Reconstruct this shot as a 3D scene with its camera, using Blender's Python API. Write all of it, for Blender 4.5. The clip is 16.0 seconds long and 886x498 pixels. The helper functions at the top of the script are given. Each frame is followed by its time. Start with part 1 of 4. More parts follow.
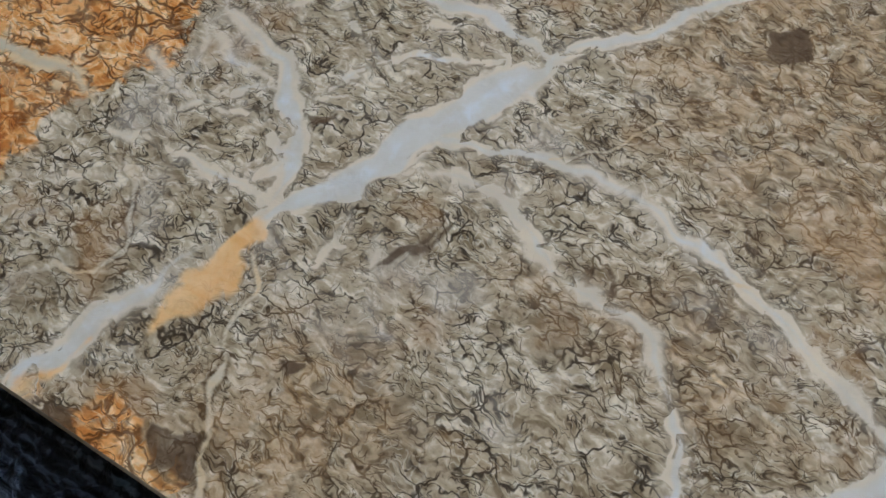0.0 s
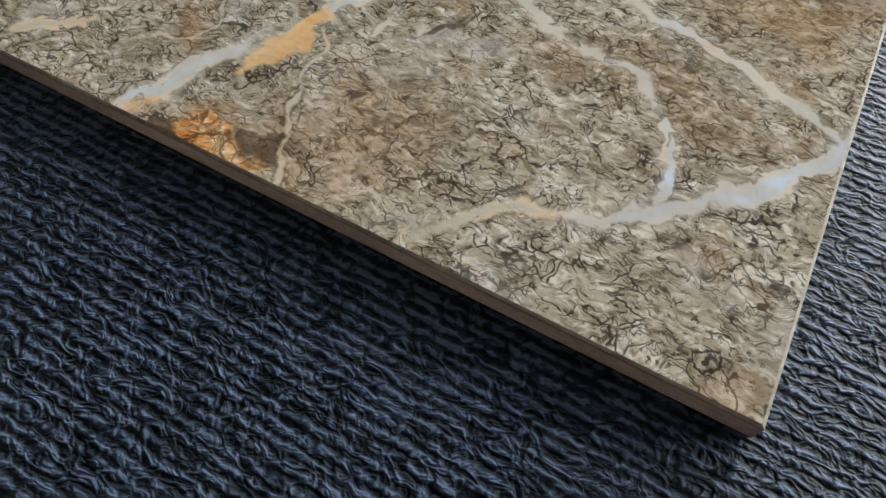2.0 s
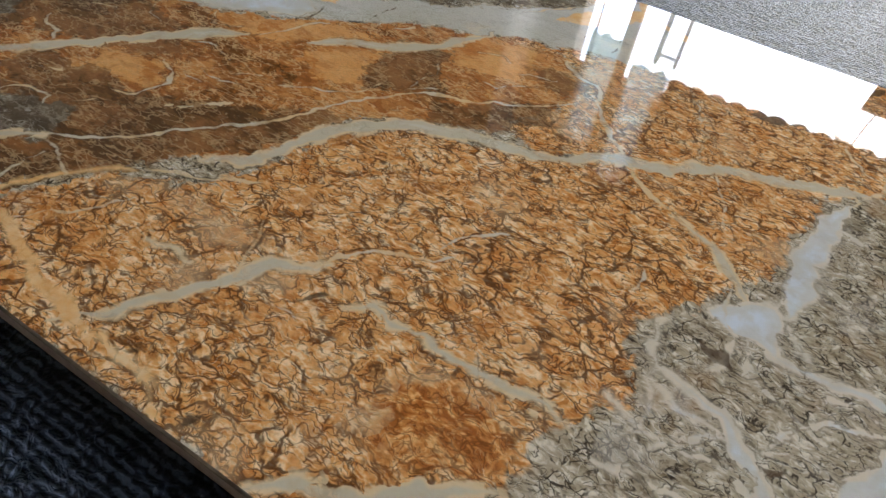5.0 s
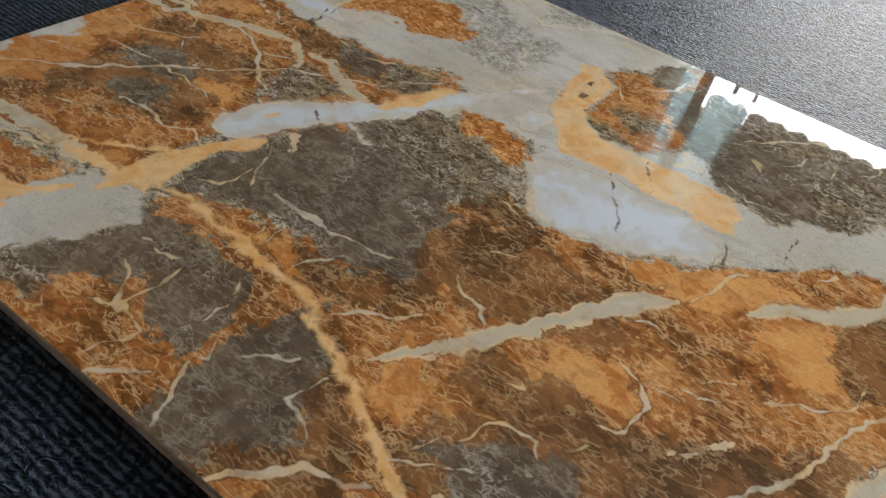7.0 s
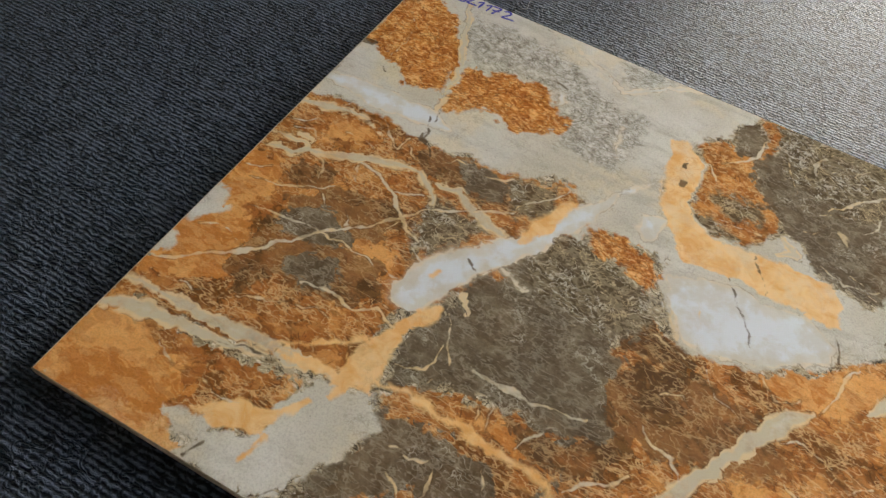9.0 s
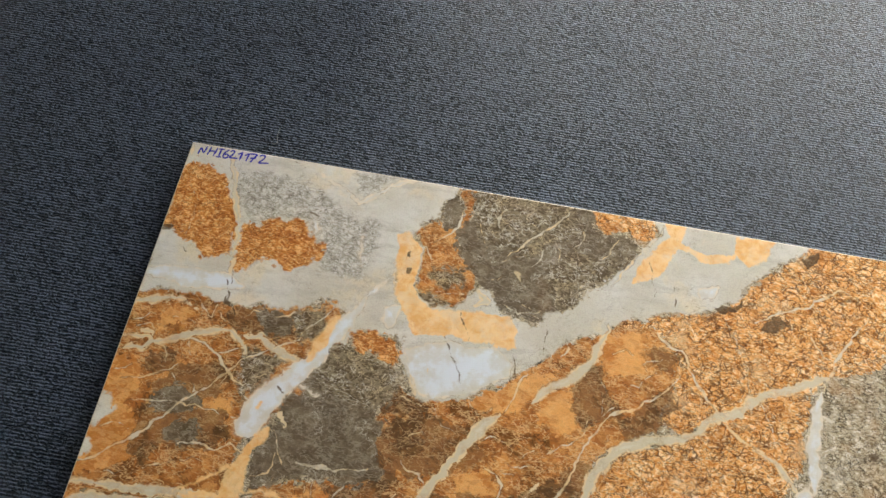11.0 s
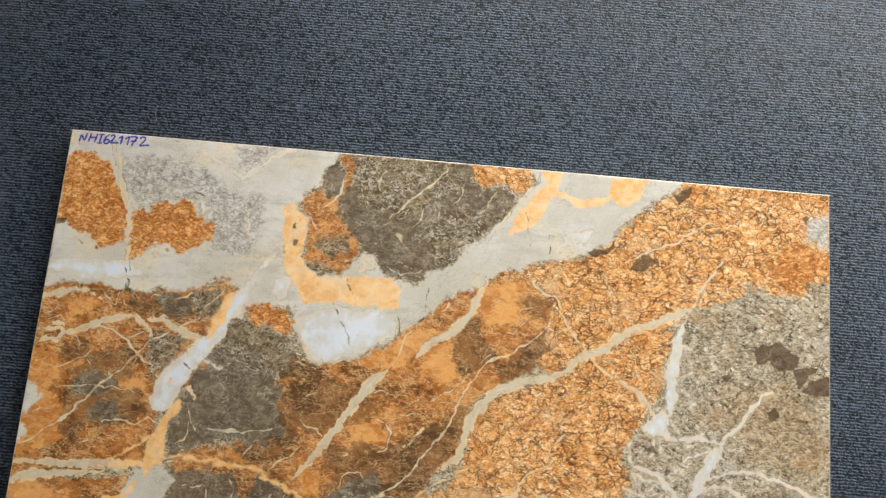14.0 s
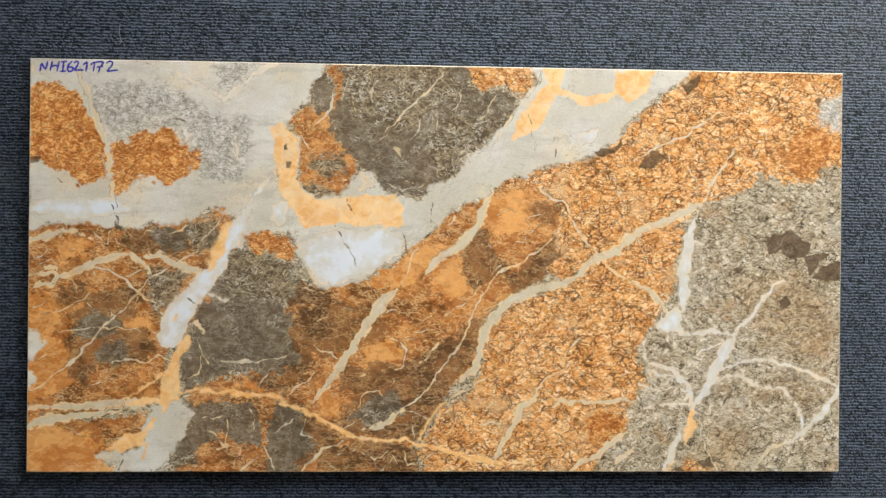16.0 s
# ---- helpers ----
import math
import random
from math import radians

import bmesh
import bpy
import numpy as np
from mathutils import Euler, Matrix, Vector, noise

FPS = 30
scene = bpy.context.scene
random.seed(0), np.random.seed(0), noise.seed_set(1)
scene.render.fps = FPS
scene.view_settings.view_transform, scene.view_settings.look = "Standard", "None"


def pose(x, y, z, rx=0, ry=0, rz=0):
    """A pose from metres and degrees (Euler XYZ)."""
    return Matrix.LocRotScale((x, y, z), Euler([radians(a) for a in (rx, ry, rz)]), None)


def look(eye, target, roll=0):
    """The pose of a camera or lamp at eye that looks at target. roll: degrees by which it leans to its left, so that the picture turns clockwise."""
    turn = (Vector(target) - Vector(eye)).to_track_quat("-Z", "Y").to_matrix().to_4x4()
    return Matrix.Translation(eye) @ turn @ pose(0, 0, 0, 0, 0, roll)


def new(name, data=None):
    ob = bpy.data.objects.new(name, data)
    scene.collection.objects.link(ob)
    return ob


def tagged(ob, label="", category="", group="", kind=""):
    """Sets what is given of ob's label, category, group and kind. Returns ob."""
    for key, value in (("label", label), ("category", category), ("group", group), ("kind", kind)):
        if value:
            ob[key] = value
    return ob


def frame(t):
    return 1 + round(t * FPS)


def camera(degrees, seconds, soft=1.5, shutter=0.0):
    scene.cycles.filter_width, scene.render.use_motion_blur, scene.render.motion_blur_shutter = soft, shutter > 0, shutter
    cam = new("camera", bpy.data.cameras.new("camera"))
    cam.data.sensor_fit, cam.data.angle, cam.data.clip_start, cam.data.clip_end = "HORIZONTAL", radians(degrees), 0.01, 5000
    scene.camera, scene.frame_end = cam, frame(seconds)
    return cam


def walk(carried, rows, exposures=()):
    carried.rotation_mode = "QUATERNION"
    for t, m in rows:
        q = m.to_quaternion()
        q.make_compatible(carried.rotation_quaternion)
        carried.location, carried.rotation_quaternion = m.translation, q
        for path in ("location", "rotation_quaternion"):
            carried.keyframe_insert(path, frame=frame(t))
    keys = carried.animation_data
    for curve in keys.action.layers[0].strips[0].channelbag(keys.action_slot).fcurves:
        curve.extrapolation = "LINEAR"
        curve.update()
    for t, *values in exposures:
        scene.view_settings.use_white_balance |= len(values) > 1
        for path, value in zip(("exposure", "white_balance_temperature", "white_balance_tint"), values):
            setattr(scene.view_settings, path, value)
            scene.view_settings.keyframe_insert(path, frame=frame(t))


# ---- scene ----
import collections

cam = camera(68.9, 16.0)
PATH = [
    (0, (1.081, 0.058, 0.227), (0.71, 0.57, -1.671), -6.1),
    (0.5, (1.095, 0.008, 0.214), (0.701, 0.589, -1.659), -4.4),
    (1, (1.119, -0.017, 0.229), (0.7, 0.63, -1.616), -3.5),
    (1.5, (1.139, -0.063, 0.217), (0.689, 0.68, -1.585), -2.0),
    (2, (1.14, -0.096, 0.206), (0.644, 0.81, -1.507), 0.7),
    (2.5, (1.122, -0.094, 0.218), (0.581, 0.976, -1.383), 3.0),
    (3, (1.095, -0.087, 0.227), (0.516, 1.132, -1.25), 5.3),
    (3.2, (1.078, -0.087, 0.23), (0.491, 1.176, -1.206), 6.3),
    (5.3, (0.852, -0.07, 0.271), (0.228, 1.241, -1.104), 10.2),
    (5.5, (0.82, -0.081, 0.286), (0.197, 1.231, -1.089), 10.3),
    (6, (0.72, -0.086, 0.316), (0.094, 1.213, -1.07), 10.4),
    (6.5, (0.61, -0.079, 0.311), (-0.021, 1.197, -1.094), 11.0),
    (7, (0.526, -0.069, 0.309), (-0.107, 1.201, -1.101), 12.4),
    (7.5, (0.444, -0.062, 0.292), (-0.203, 1.216, -1.103), 14.3),
    (8, (0.37, -0.07, 0.28), (-0.223, 1.195, -1.152), 15.1),
    (8.5, (0.331, -0.084, 0.309), (-0.171, 1.133, -1.196), 14.6),
    (9, (0.304, -0.057, 0.473), (-0.046, 1.035, -1.165), 12.0),
    (9.5, (0.318, 0.025, 0.636), (0.102, 0.949, -1.125), 8.6),
    (10, (0.35, 0.109, 0.769), (0.211, 0.887, -1.069), 5.5),
    (10.2, (0.345, 0.115, 0.808), (0.296, 0.886, -1.037), 9.9),
    (12.3, (0.648, 0.279, 0.939), (0.569, 0.83, -0.982), 0.2),
    (12.5, (0.649, 0.305, 0.941), (0.593, 0.771, -1.003), 0.9),
    (13, (0.668, 0.306, 0.975), (0.617, 0.746, -0.975), 0.6),
    (13.5, (0.638, 0.314, 0.997), (0.609, 0.712, -0.963), 2.3),
    (14, (0.605, 0.310, 0.997), (0.597, 0.612, -0.980), 3.5),
    (14.5, (0.589, 0.305, 0.990), (0.606, 0.501, -1.000), 8.5),
    (15, (0.585, 0.316, 0.978), (0.632, 0.398, -1.019), 31.5),
    (15.5, (0.580, 0.324, 0.981), (0.636, 0.352, -1.018), 64.4),
    (16, (0.571, 0.330, 0.963), (0.633, 0.329, -1.036), 91.5),
]
walk(cam, [(t, look(eye, target, roll)) for t, eye, target, roll in PATH],
     [(0.0, 3.98, 6250, 10), (1.5, 4.15, 6350, 10), (2.3, 4.18, 6400, 10), (3.0, 3.95, 6450, 10), (5.5, 3.78, 6700, 10), (8.0, 4.25, 7200, 10), (9.0, 4.3, 7550, 10), (12.5, 4.58, 7350, 10), (16.0, 4.68, 7350, 10)])

# ---- world and light ----
world = bpy.data.worlds.new("overcast_sky")
scene.world = world
world.use_nodes = True
wn = world.node_tree.nodes
wl = world.node_tree.links
sky = wn.new("ShaderNodeTexSky")
sky.sky_type = "NISHITA"
sky.sun_disc = False
sky.sun_elevation, sky.sun_rotation = radians(48), radians(20)
sky.air_density, sky.dust_density = 1.0, 2.5
wn["Background"].inputs["Strength"].default_value = 0.15
wl.new(sky.outputs["Color"], wn["Background"].inputs["Color"])
sun_data = bpy.data.lights.new("sun", "SUN")
sun_data.energy, sun_data.angle, sun_data.color = 1.0, radians(15), (1.0, 0.98, 0.95)
sun = new("sun", sun_data)
sun.matrix_world = look((3, 9, 11), (3.0, 4.5, 0))

# ---- materials ----
class Nodes:
    """A short way to write node materials."""
    def __init__(self, name, **principled):
        self.mat = bpy.data.materials.new(name)
        self.mat.use_nodes = True
        self.t = self.mat.node_tree
        self.bsdf = self.t.nodes["Principled BSDF"]
        for k, v in principled.items():
            self.bsdf.inputs[k.replace("_", " ")].default_value = v

    def put(self, socket, value):
        if isinstance(value, bpy.types.NodeSocket):
            self.t.links.new(value, socket)
        elif value is not None:
            socket.default_value = value

    def math(self, op, a, b=None, c=None, clamp=False):
        n = self.t.nodes.new("ShaderNodeMath")
        n.operation, n.use_clamp = op, clamp
        for s, v in zip(n.inputs, (a, b, c)):
            self.put(s, v)
        return n.outputs[0]

    def coords(self):
        return self.t.nodes.new("ShaderNodeTexCoord").outputs["Object"]

    def mapped(self, vec, scale=(1, 1, 1), turn=0.0):
        n = self.t.nodes.new("ShaderNodeMapping")
        self.put(n.inputs["Vector"], vec)
        n.inputs["Scale"].default_value = scale
        n.inputs["Rotation"].default_value = (0, 0, radians(turn))
        return n.outputs[0]

    def noise(self, vec, scale, detail=3.0, rough=0.55, distort=0.0, colour=False):
        n = self.t.nodes.new("ShaderNodeTexNoise")
        self.put(n.inputs["Vector"], vec)
        n.inputs["Scale"].default_value, n.inputs["Detail"].default_value = scale, detail
        n.inputs["Roughness"].default_value, n.inputs["Distortion"].default_value = rough, distort
        return n.outputs["Color" if colour else "Fac"]

    def voronoi(self, vec, scale, feature="F1", out="Distance"):
        n = self.t.nodes.new("ShaderNodeTexVoronoi")
        n.feature = feature
        self.put(n.inputs["Vector"], vec)
        n.inputs["Scale"].default_value = scale
        return n.outputs[out]

    def ramp(self, fac, lo, hi, a=0.0, b=1.0, smooth=True):
        n = self.t.nodes.new("ShaderNodeMapRange")
        n.interpolation_type = "SMOOTHSTEP" if smooth else "LINEAR"
        self.put(n.inputs["Value"], fac)
        for k, v in zip(("From Min", "From Max", "To Min", "To Max"), (lo, hi, a, b)):
            self.put(n.inputs[k], v)
        return n.outputs[0]

    def ridge(self, fac, width, centre=0.5):
        """1 on the contour line of a noise, falling to 0 at width."""
        return self.ramp(self.math("ABSOLUTE", self.math("SUBTRACT", fac, centre)), 0.0, width, 1.0, 0.0)

    def mix(self, fac, a, b, blend="MIX"):
        n = self.t.nodes.new("ShaderNodeMix")
        n.data_type, n.blend_type = "RGBA", blend
        self.put(n.inputs[0], fac)
        for s, v in ((n.inputs[6], a), (n.inputs[7], b)):
            self.put(s, (*v, 1.0) if isinstance(v, tuple) and len(v) == 3 else v)
        return n.outputs[2]

    def attr(self, name):
        n = self.t.nodes.new("ShaderNodeAttribute")
        n.attribute_name = name
        return n.outputs["Fac"]

    def bump(self, height, distance, strength=1.0):
        n = self.t.nodes.new("ShaderNodeBump")
        self.put(n.inputs["Height"], height)
        n.inputs["Distance"].default_value, n.inputs["Strength"].default_value = distance, strength
        self.t.links.new(n.outputs[0], self.bsdf.inputs["Normal"])

    def colour(self, value):
        self.put(self.bsdf.inputs["Base Color"], (*value, 1.0) if isinstance(value, tuple) else value)
        return self.mat


def srgb(r, g, b):
    return tuple((c / 255 / 12.92) if c < 10.3 else ((c / 255 + 0.055) / 1.055) ** 2.4 for c in (r, g, b))


def glazed_stone():
    """Polished print of brecciated stone; the fields on the face say where each kind of stone lies."""
    n = Nodes("glazed_stone_print", Roughness=0.02, IOR=1.5)
    co = n.coords()

    def first(colour, k=0):
        s = n.t.nodes.new("ShaderNodeSeparateColor")
        n.put(s.inputs[0], colour)
        return s.outputs[k]

    def times(a, b):
        return n.math("MULTIPLY", a, b)

    def plus(a, *more):
        for b in more:
            a = n.math("ADD", a, b)
        return a

    def around(a, size):
        return times(n.math("SUBTRACT", a, 0.5), size)

    def most(a, *more):
        for b in more:
            a = n.math("MAXIMUM", a, b)
        return a

    bent = n.mix(0.016, co, n.noise(co, 42, 3, 0.55, colour=True), "ADD")
    bent_more = n.mix(0.0055, bent, n.noise(co, 150, 2, 0.55, colour=True), "ADD")
    wob = n.noise(co, 34, 3, 0.55)
    shard = first(n.voronoi(bent, 105, "F1", "Color"), 1)
    edge = plus(around(wob, 0.016), around(n.noise(co, 150, 2, 0.5), 0.012), around(shard, 0.0080))
    edge_soft = plus(around(n.noise(co, 48, 1.5), 0.0060), around(n.noise(co, 140, 2.5), 0.0058), around(shard, 0.0034))
    edge_thread = plus(around(n.noise(co, 85, 1.5), 0.0036), around(n.noise(co, 260, 1), 0.0014))
    big, mid = n.noise(co, 9, 3, 0.6), n.noise(co, 26, 4, 0.6)
    blot, fine = n.noise(co, 60, 4, 0.62, 0.6), n.noise(co, 620, 3, 0.65)

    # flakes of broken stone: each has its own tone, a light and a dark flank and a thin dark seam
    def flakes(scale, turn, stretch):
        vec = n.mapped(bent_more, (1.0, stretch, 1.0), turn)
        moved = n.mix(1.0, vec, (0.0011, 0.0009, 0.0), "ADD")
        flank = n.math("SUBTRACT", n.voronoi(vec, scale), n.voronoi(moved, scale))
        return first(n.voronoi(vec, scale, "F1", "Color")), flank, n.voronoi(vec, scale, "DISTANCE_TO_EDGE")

    def seam(gap, width, mask, lo, hi):
        return times(n.ramp(gap, width * 0.25, width, 1.0, 0.0), n.ramp(n.noise(co, mask, 2), lo, hi))

    def strokes(scale, turn, stretch, width, mask, lo, hi, centre=0.5):
        f = n.noise(n.mapped(bent_more, (1.0, stretch, 1.0), turn), scale, 2.4, 0.55, 0.7)
        return times(n.ridge(f, width, centre), n.ramp(n.noise(co, mask, 2), lo, hi))

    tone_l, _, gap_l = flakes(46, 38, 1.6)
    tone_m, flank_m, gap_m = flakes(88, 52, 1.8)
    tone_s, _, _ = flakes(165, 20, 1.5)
    grit = n.noise(bent_more, 95, 4, 0.6, 0.5)
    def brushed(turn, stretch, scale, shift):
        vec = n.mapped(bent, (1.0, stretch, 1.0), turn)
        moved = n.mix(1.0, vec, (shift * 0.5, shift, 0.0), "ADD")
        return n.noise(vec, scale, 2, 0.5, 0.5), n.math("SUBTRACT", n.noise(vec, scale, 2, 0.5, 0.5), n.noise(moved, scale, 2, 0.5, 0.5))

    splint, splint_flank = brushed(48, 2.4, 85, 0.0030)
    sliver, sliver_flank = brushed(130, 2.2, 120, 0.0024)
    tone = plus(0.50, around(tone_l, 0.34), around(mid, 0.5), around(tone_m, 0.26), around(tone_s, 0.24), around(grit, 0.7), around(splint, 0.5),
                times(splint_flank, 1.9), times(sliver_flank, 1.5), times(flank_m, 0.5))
    lines = most(seam(gap_l, 0.030, 55, 0.44, 0.58), seam(gap_m, 0.055, 75, 0.46, 0.58), strokes(40, 40, 2.2, 0.018, 60, 0.42, 0.52), strokes(58, 125, 1.8, 0.017, 80, 0.44, 0.54),
                 strokes(80, 60, 2.0, 0.022, 90, 0.46, 0.56), strokes(120, 15, 1.8, 0.028, 110, 0.48, 0.58))
    glints = most(strokes(46, 40, 1.8, 0.020, 60, 0.44, 0.54, 0.545), strokes(62, 95, 1.7, 0.022, 70, 0.48, 0.58), strokes(84, 20, 1.5, 0.026, 90, 0.50, 0.60))
    coarse = most(seam(gap_l, 0.060, 50, 0.40, 0.54), times(seam(gap_m, 0.060, 70, 0.44, 0.56), 0.9), strokes(34, 35, 2.0, 0.025, 50, 0.38, 0.48),
                  strokes(48, 110, 1.7, 0.028, 65, 0.42, 0.52), strokes(72, 60, 1.9, 0.026, 85, 0.46, 0.56))
    # tangled fibres
    tangle = most(strokes(26, 55, 1.9, 0.014, 45, 0.38, 0.52), strokes(34, 140, 1.9, 0.016, 55, 0.42, 0.54), strokes(48, 10, 1.7, 0.020, 70, 0.44, 0.56), strokes(70, 80, 1.6, 0.024, 90, 0.46, 0.58))

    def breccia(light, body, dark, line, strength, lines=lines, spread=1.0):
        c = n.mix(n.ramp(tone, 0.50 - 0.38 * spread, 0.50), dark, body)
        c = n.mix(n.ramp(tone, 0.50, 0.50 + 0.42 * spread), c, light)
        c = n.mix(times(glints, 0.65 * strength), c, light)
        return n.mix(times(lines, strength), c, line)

    def veil(c, fac, lo, hi, share, colour):
        return n.mix(times(n.ramp(fac, lo, hi), share), c, colour)

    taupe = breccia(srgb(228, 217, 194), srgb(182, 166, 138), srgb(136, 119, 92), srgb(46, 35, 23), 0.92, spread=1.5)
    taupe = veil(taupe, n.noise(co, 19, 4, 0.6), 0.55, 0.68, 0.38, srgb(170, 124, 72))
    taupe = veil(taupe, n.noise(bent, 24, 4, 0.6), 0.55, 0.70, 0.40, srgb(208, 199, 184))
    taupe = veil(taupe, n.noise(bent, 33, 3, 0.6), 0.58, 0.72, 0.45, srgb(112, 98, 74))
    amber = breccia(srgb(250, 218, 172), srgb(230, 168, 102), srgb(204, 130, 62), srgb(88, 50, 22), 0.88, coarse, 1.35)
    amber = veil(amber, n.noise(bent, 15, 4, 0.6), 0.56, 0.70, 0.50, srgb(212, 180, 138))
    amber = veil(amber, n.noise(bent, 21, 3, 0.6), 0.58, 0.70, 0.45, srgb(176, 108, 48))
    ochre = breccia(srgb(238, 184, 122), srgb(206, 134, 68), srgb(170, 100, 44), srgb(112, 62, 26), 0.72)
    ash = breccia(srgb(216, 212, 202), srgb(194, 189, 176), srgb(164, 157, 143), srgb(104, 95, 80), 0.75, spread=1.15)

    # smooth stained stone: broad facets of brown, rust and orange
    facet = first(n.voronoi(n.mapped(bent, (1.0, 1.6, 1.0), 35), 17, "F1", "Color"))
    facet_s = first(n.voronoi(n.mapped(bent_more, (1.0, 1.5, 1.0), 50), 44, "F1", "Color"), 2)
    stain = plus(n.noise(bent, 13, 6, 0.6, 0.4), around(facet, 0.10), around(facet_s, 0.14), around(grit, 0.14), times(splint_flank, 0.35))
    smear = n.ramp(n.noise(n.mapped(bent, (1.0, 2.4, 1.0), 42), 46, 3, 0.55, 0.6), 0.50, 0.57)
    smear_deep = n.ramp(n.noise(n.mapped(bent, (1.0, 2.0, 1.0), 70), 34, 3, 0.55, 0.8), 0.54, 0.60)
    rust = n.mix(n.ramp(stain, 0.38, 0.46), srgb(124, 78, 38), srgb(170, 106, 52))
    rust = n.mix(times(n.ramp(stain, 0.55, 0.61), 0.8), rust, srgb(212, 148, 84))
    rust = n.mix(times(smear, 0.30), rust, srgb(220, 156, 92))
    rust = n.mix(times(smear_deep, 0.40), rust, srgb(112, 72, 38))
    rust = n.mix(times(most(seam(gap_l, 0.03, 40, 0.46, 0.58), strokes(50, 70, 1.8, 0.014, 50, 0.44, 0.54), strokes(76, 30, 2.0, 0.018, 60, 0.46, 0.56)), 0.60), rust, srgb(80, 50, 26))
    lace = most(*(times(n.ridge(n.noise(n.mapped(co, (1.0, stretch, 1.0), turn), scale, 3, 0.6, 0.15), width), n.ramp(n.noise(co, mask, 2), 0.46, 0.58))
                  for turn, stretch, scale, width, mask in ((42, 3.2, 14, 0.015, 30), (120, 3.0, 17, 0.016, 36), (75, 3.0, 22, 0.019, 42), (10, 2.4, 28, 0.022, 50), (58, 1.6, 40, 0.026, 48), (150, 1.6, 48, 0.028, 55))))
    rust = n.mix(times(lace, 0.68), rust, srgb(232, 190, 136))
    umber = n.mix(n.ramp(stain, 0.44, 0.56), srgb(84, 62, 40), srgb(126, 90, 56))
    umber = n.mix(times(smear, 0.22), umber, srgb(158, 110, 64))
    umber = veil(umber, n.noise(bent, 17, 4, 0.6), 0.57, 0.66, 0.55, srgb(160, 104, 54))
    umber = n.mix(times(lace, 0.45), umber, srgb(206, 172, 128))
    slate = n.mix(n.ramp(blot, 0.35, 0.65), srgb(90, 76, 56), srgb(118, 104, 84))
    slate = n.mix(times(n.ramp(stain, 0.50, 0.36), 0.5), slate, srgb(76, 64, 48))
    slate = n.mix(times(smear, 0.25), slate, srgb(136, 122, 100))
    slate = n.mix(times(lace, 0.26), slate, srgb(200, 190, 172))
    slate = n.mix(times(times(tangle, n.ramp(n.noise(co, 20, 3), 0.48, 0.58)), 0.75), slate, srgb(196, 188, 172))
    web = n.mix(n.ramp(tone, 0.25, 0.80), srgb(88, 74, 54), srgb(134, 120, 96))
    web = n.mix(times(tangle, 0.88), web, n.mix(n.ramp(mid, 0.45, 0.6), srgb(208, 200, 184), srgb(200, 178, 140)))
    glow = n.mix(n.ramp(stain, 0.45, 0.55), srgb(206, 132, 64), srgb(230, 168, 100))
    glow = n.mix(times(smear, 0.35), glow, srgb(234, 184, 122))
    glow = n.mix(times(smear_deep, 0.30), glow, srgb(180, 108, 50))

    pale = n.mix(n.ramp(big, 0.35, 0.65), srgb(199, 193, 176), srgb(214, 211, 201))
    pale = veil(pale, blot, 0.5, 0.72, 0.30, srgb(188, 178, 160))
    pale = veil(pale, n.noise(bent, 13, 4, 0.6), 0.52, 0.66, 0.55, srgb(222, 204, 168))
    pale = veil(pale, n.noise(n.mapped(bent, (0.5, 2.6, 1.0), -36), 20, 5, 0.7), 0.50, 0.68, 0.60, srgb(180, 174, 160))
    pale = n.mix(times(times(lines, n.ramp(mid, 0.50, 0.62)), 0.40), pale, srgb(140, 130, 112))
    honey = n.mix(n.ramp(blot, 0.35, 0.7), srgb(240, 202, 146), srgb(230, 172, 104))
    honey = veil(honey, mid, 0.52, 0.68, 0.45, srgb(226, 208, 172))
    honey = n.mix(times(times(tangle, n.ramp(big, 0.5, 0.6)), 0.4), honey, srgb(206, 138, 70))
    milk = n.mix(n.ramp(n.attr("white"), 0.0004, 0.0026), srgb(220, 206, 182), srgb(208, 205, 196))
    milk = n.mix(times(n.ramp(plus(n.attr("white"), around(wob, 0.030), around(blot, 0.030)), 0.0020, 0.0120), 0.85), milk, srgb(214, 221, 227))
    milk = veil(milk, n.noise(bent, 30, 5, 0.65), 0.47, 0.62, 0.55, srgb(196, 188, 170))
    fog = n.mix(n.ramp(n.attr("fog"), 0.0003, 0.0028), srgb(222, 198, 158), srgb(200, 190, 166))
    fog = n.mix(n.ramp(plus(n.attr("fog"), around(wob, 0.012)), 0.005, 0.011), fog, srgb(210, 206, 192))
    fog = veil(fog, blot, 0.50, 0.70, 0.35, srgb(198, 170, 124))

    def over(c, field, top, soft, wander, share=1.0):
        f = plus(n.attr(field), wander)
        low = -soft if isinstance(soft, float) else times(soft, -1.0)
        return n.mix(times(n.ramp(f, low, soft), share), c, top)

    soft = n.ramp(n.noise(co, 16, 2), 0.38, 0.66, 0.0005, 0.0022)
    see = n.ramp(n.noise(co, 75, 3), 0.3, 0.55, 0.84, 1.0)
    c = taupe
    c = over(c, "rust", rust, 0.0018, edge)
    c = over(c, "amber", amber, 0.0025, edge)
    c = over(c, "glow", glow, 0.0012, edge, 0.80)
    c = over(c, "umber", umber, 0.0014, edge, 0.80)
    c = over(c, "slate", slate, 0.0020, edge, 0.95)
    c = over(c, "web", web, 0.0050, edge, 0.95)
    c = over(c, "pale", pale, 0.0025, times(edge, 0.7))
    c = over(c, "ash", ash, 0.0080, edge)
    c = over(c, "ochre", ochre, 0.0030, edge)
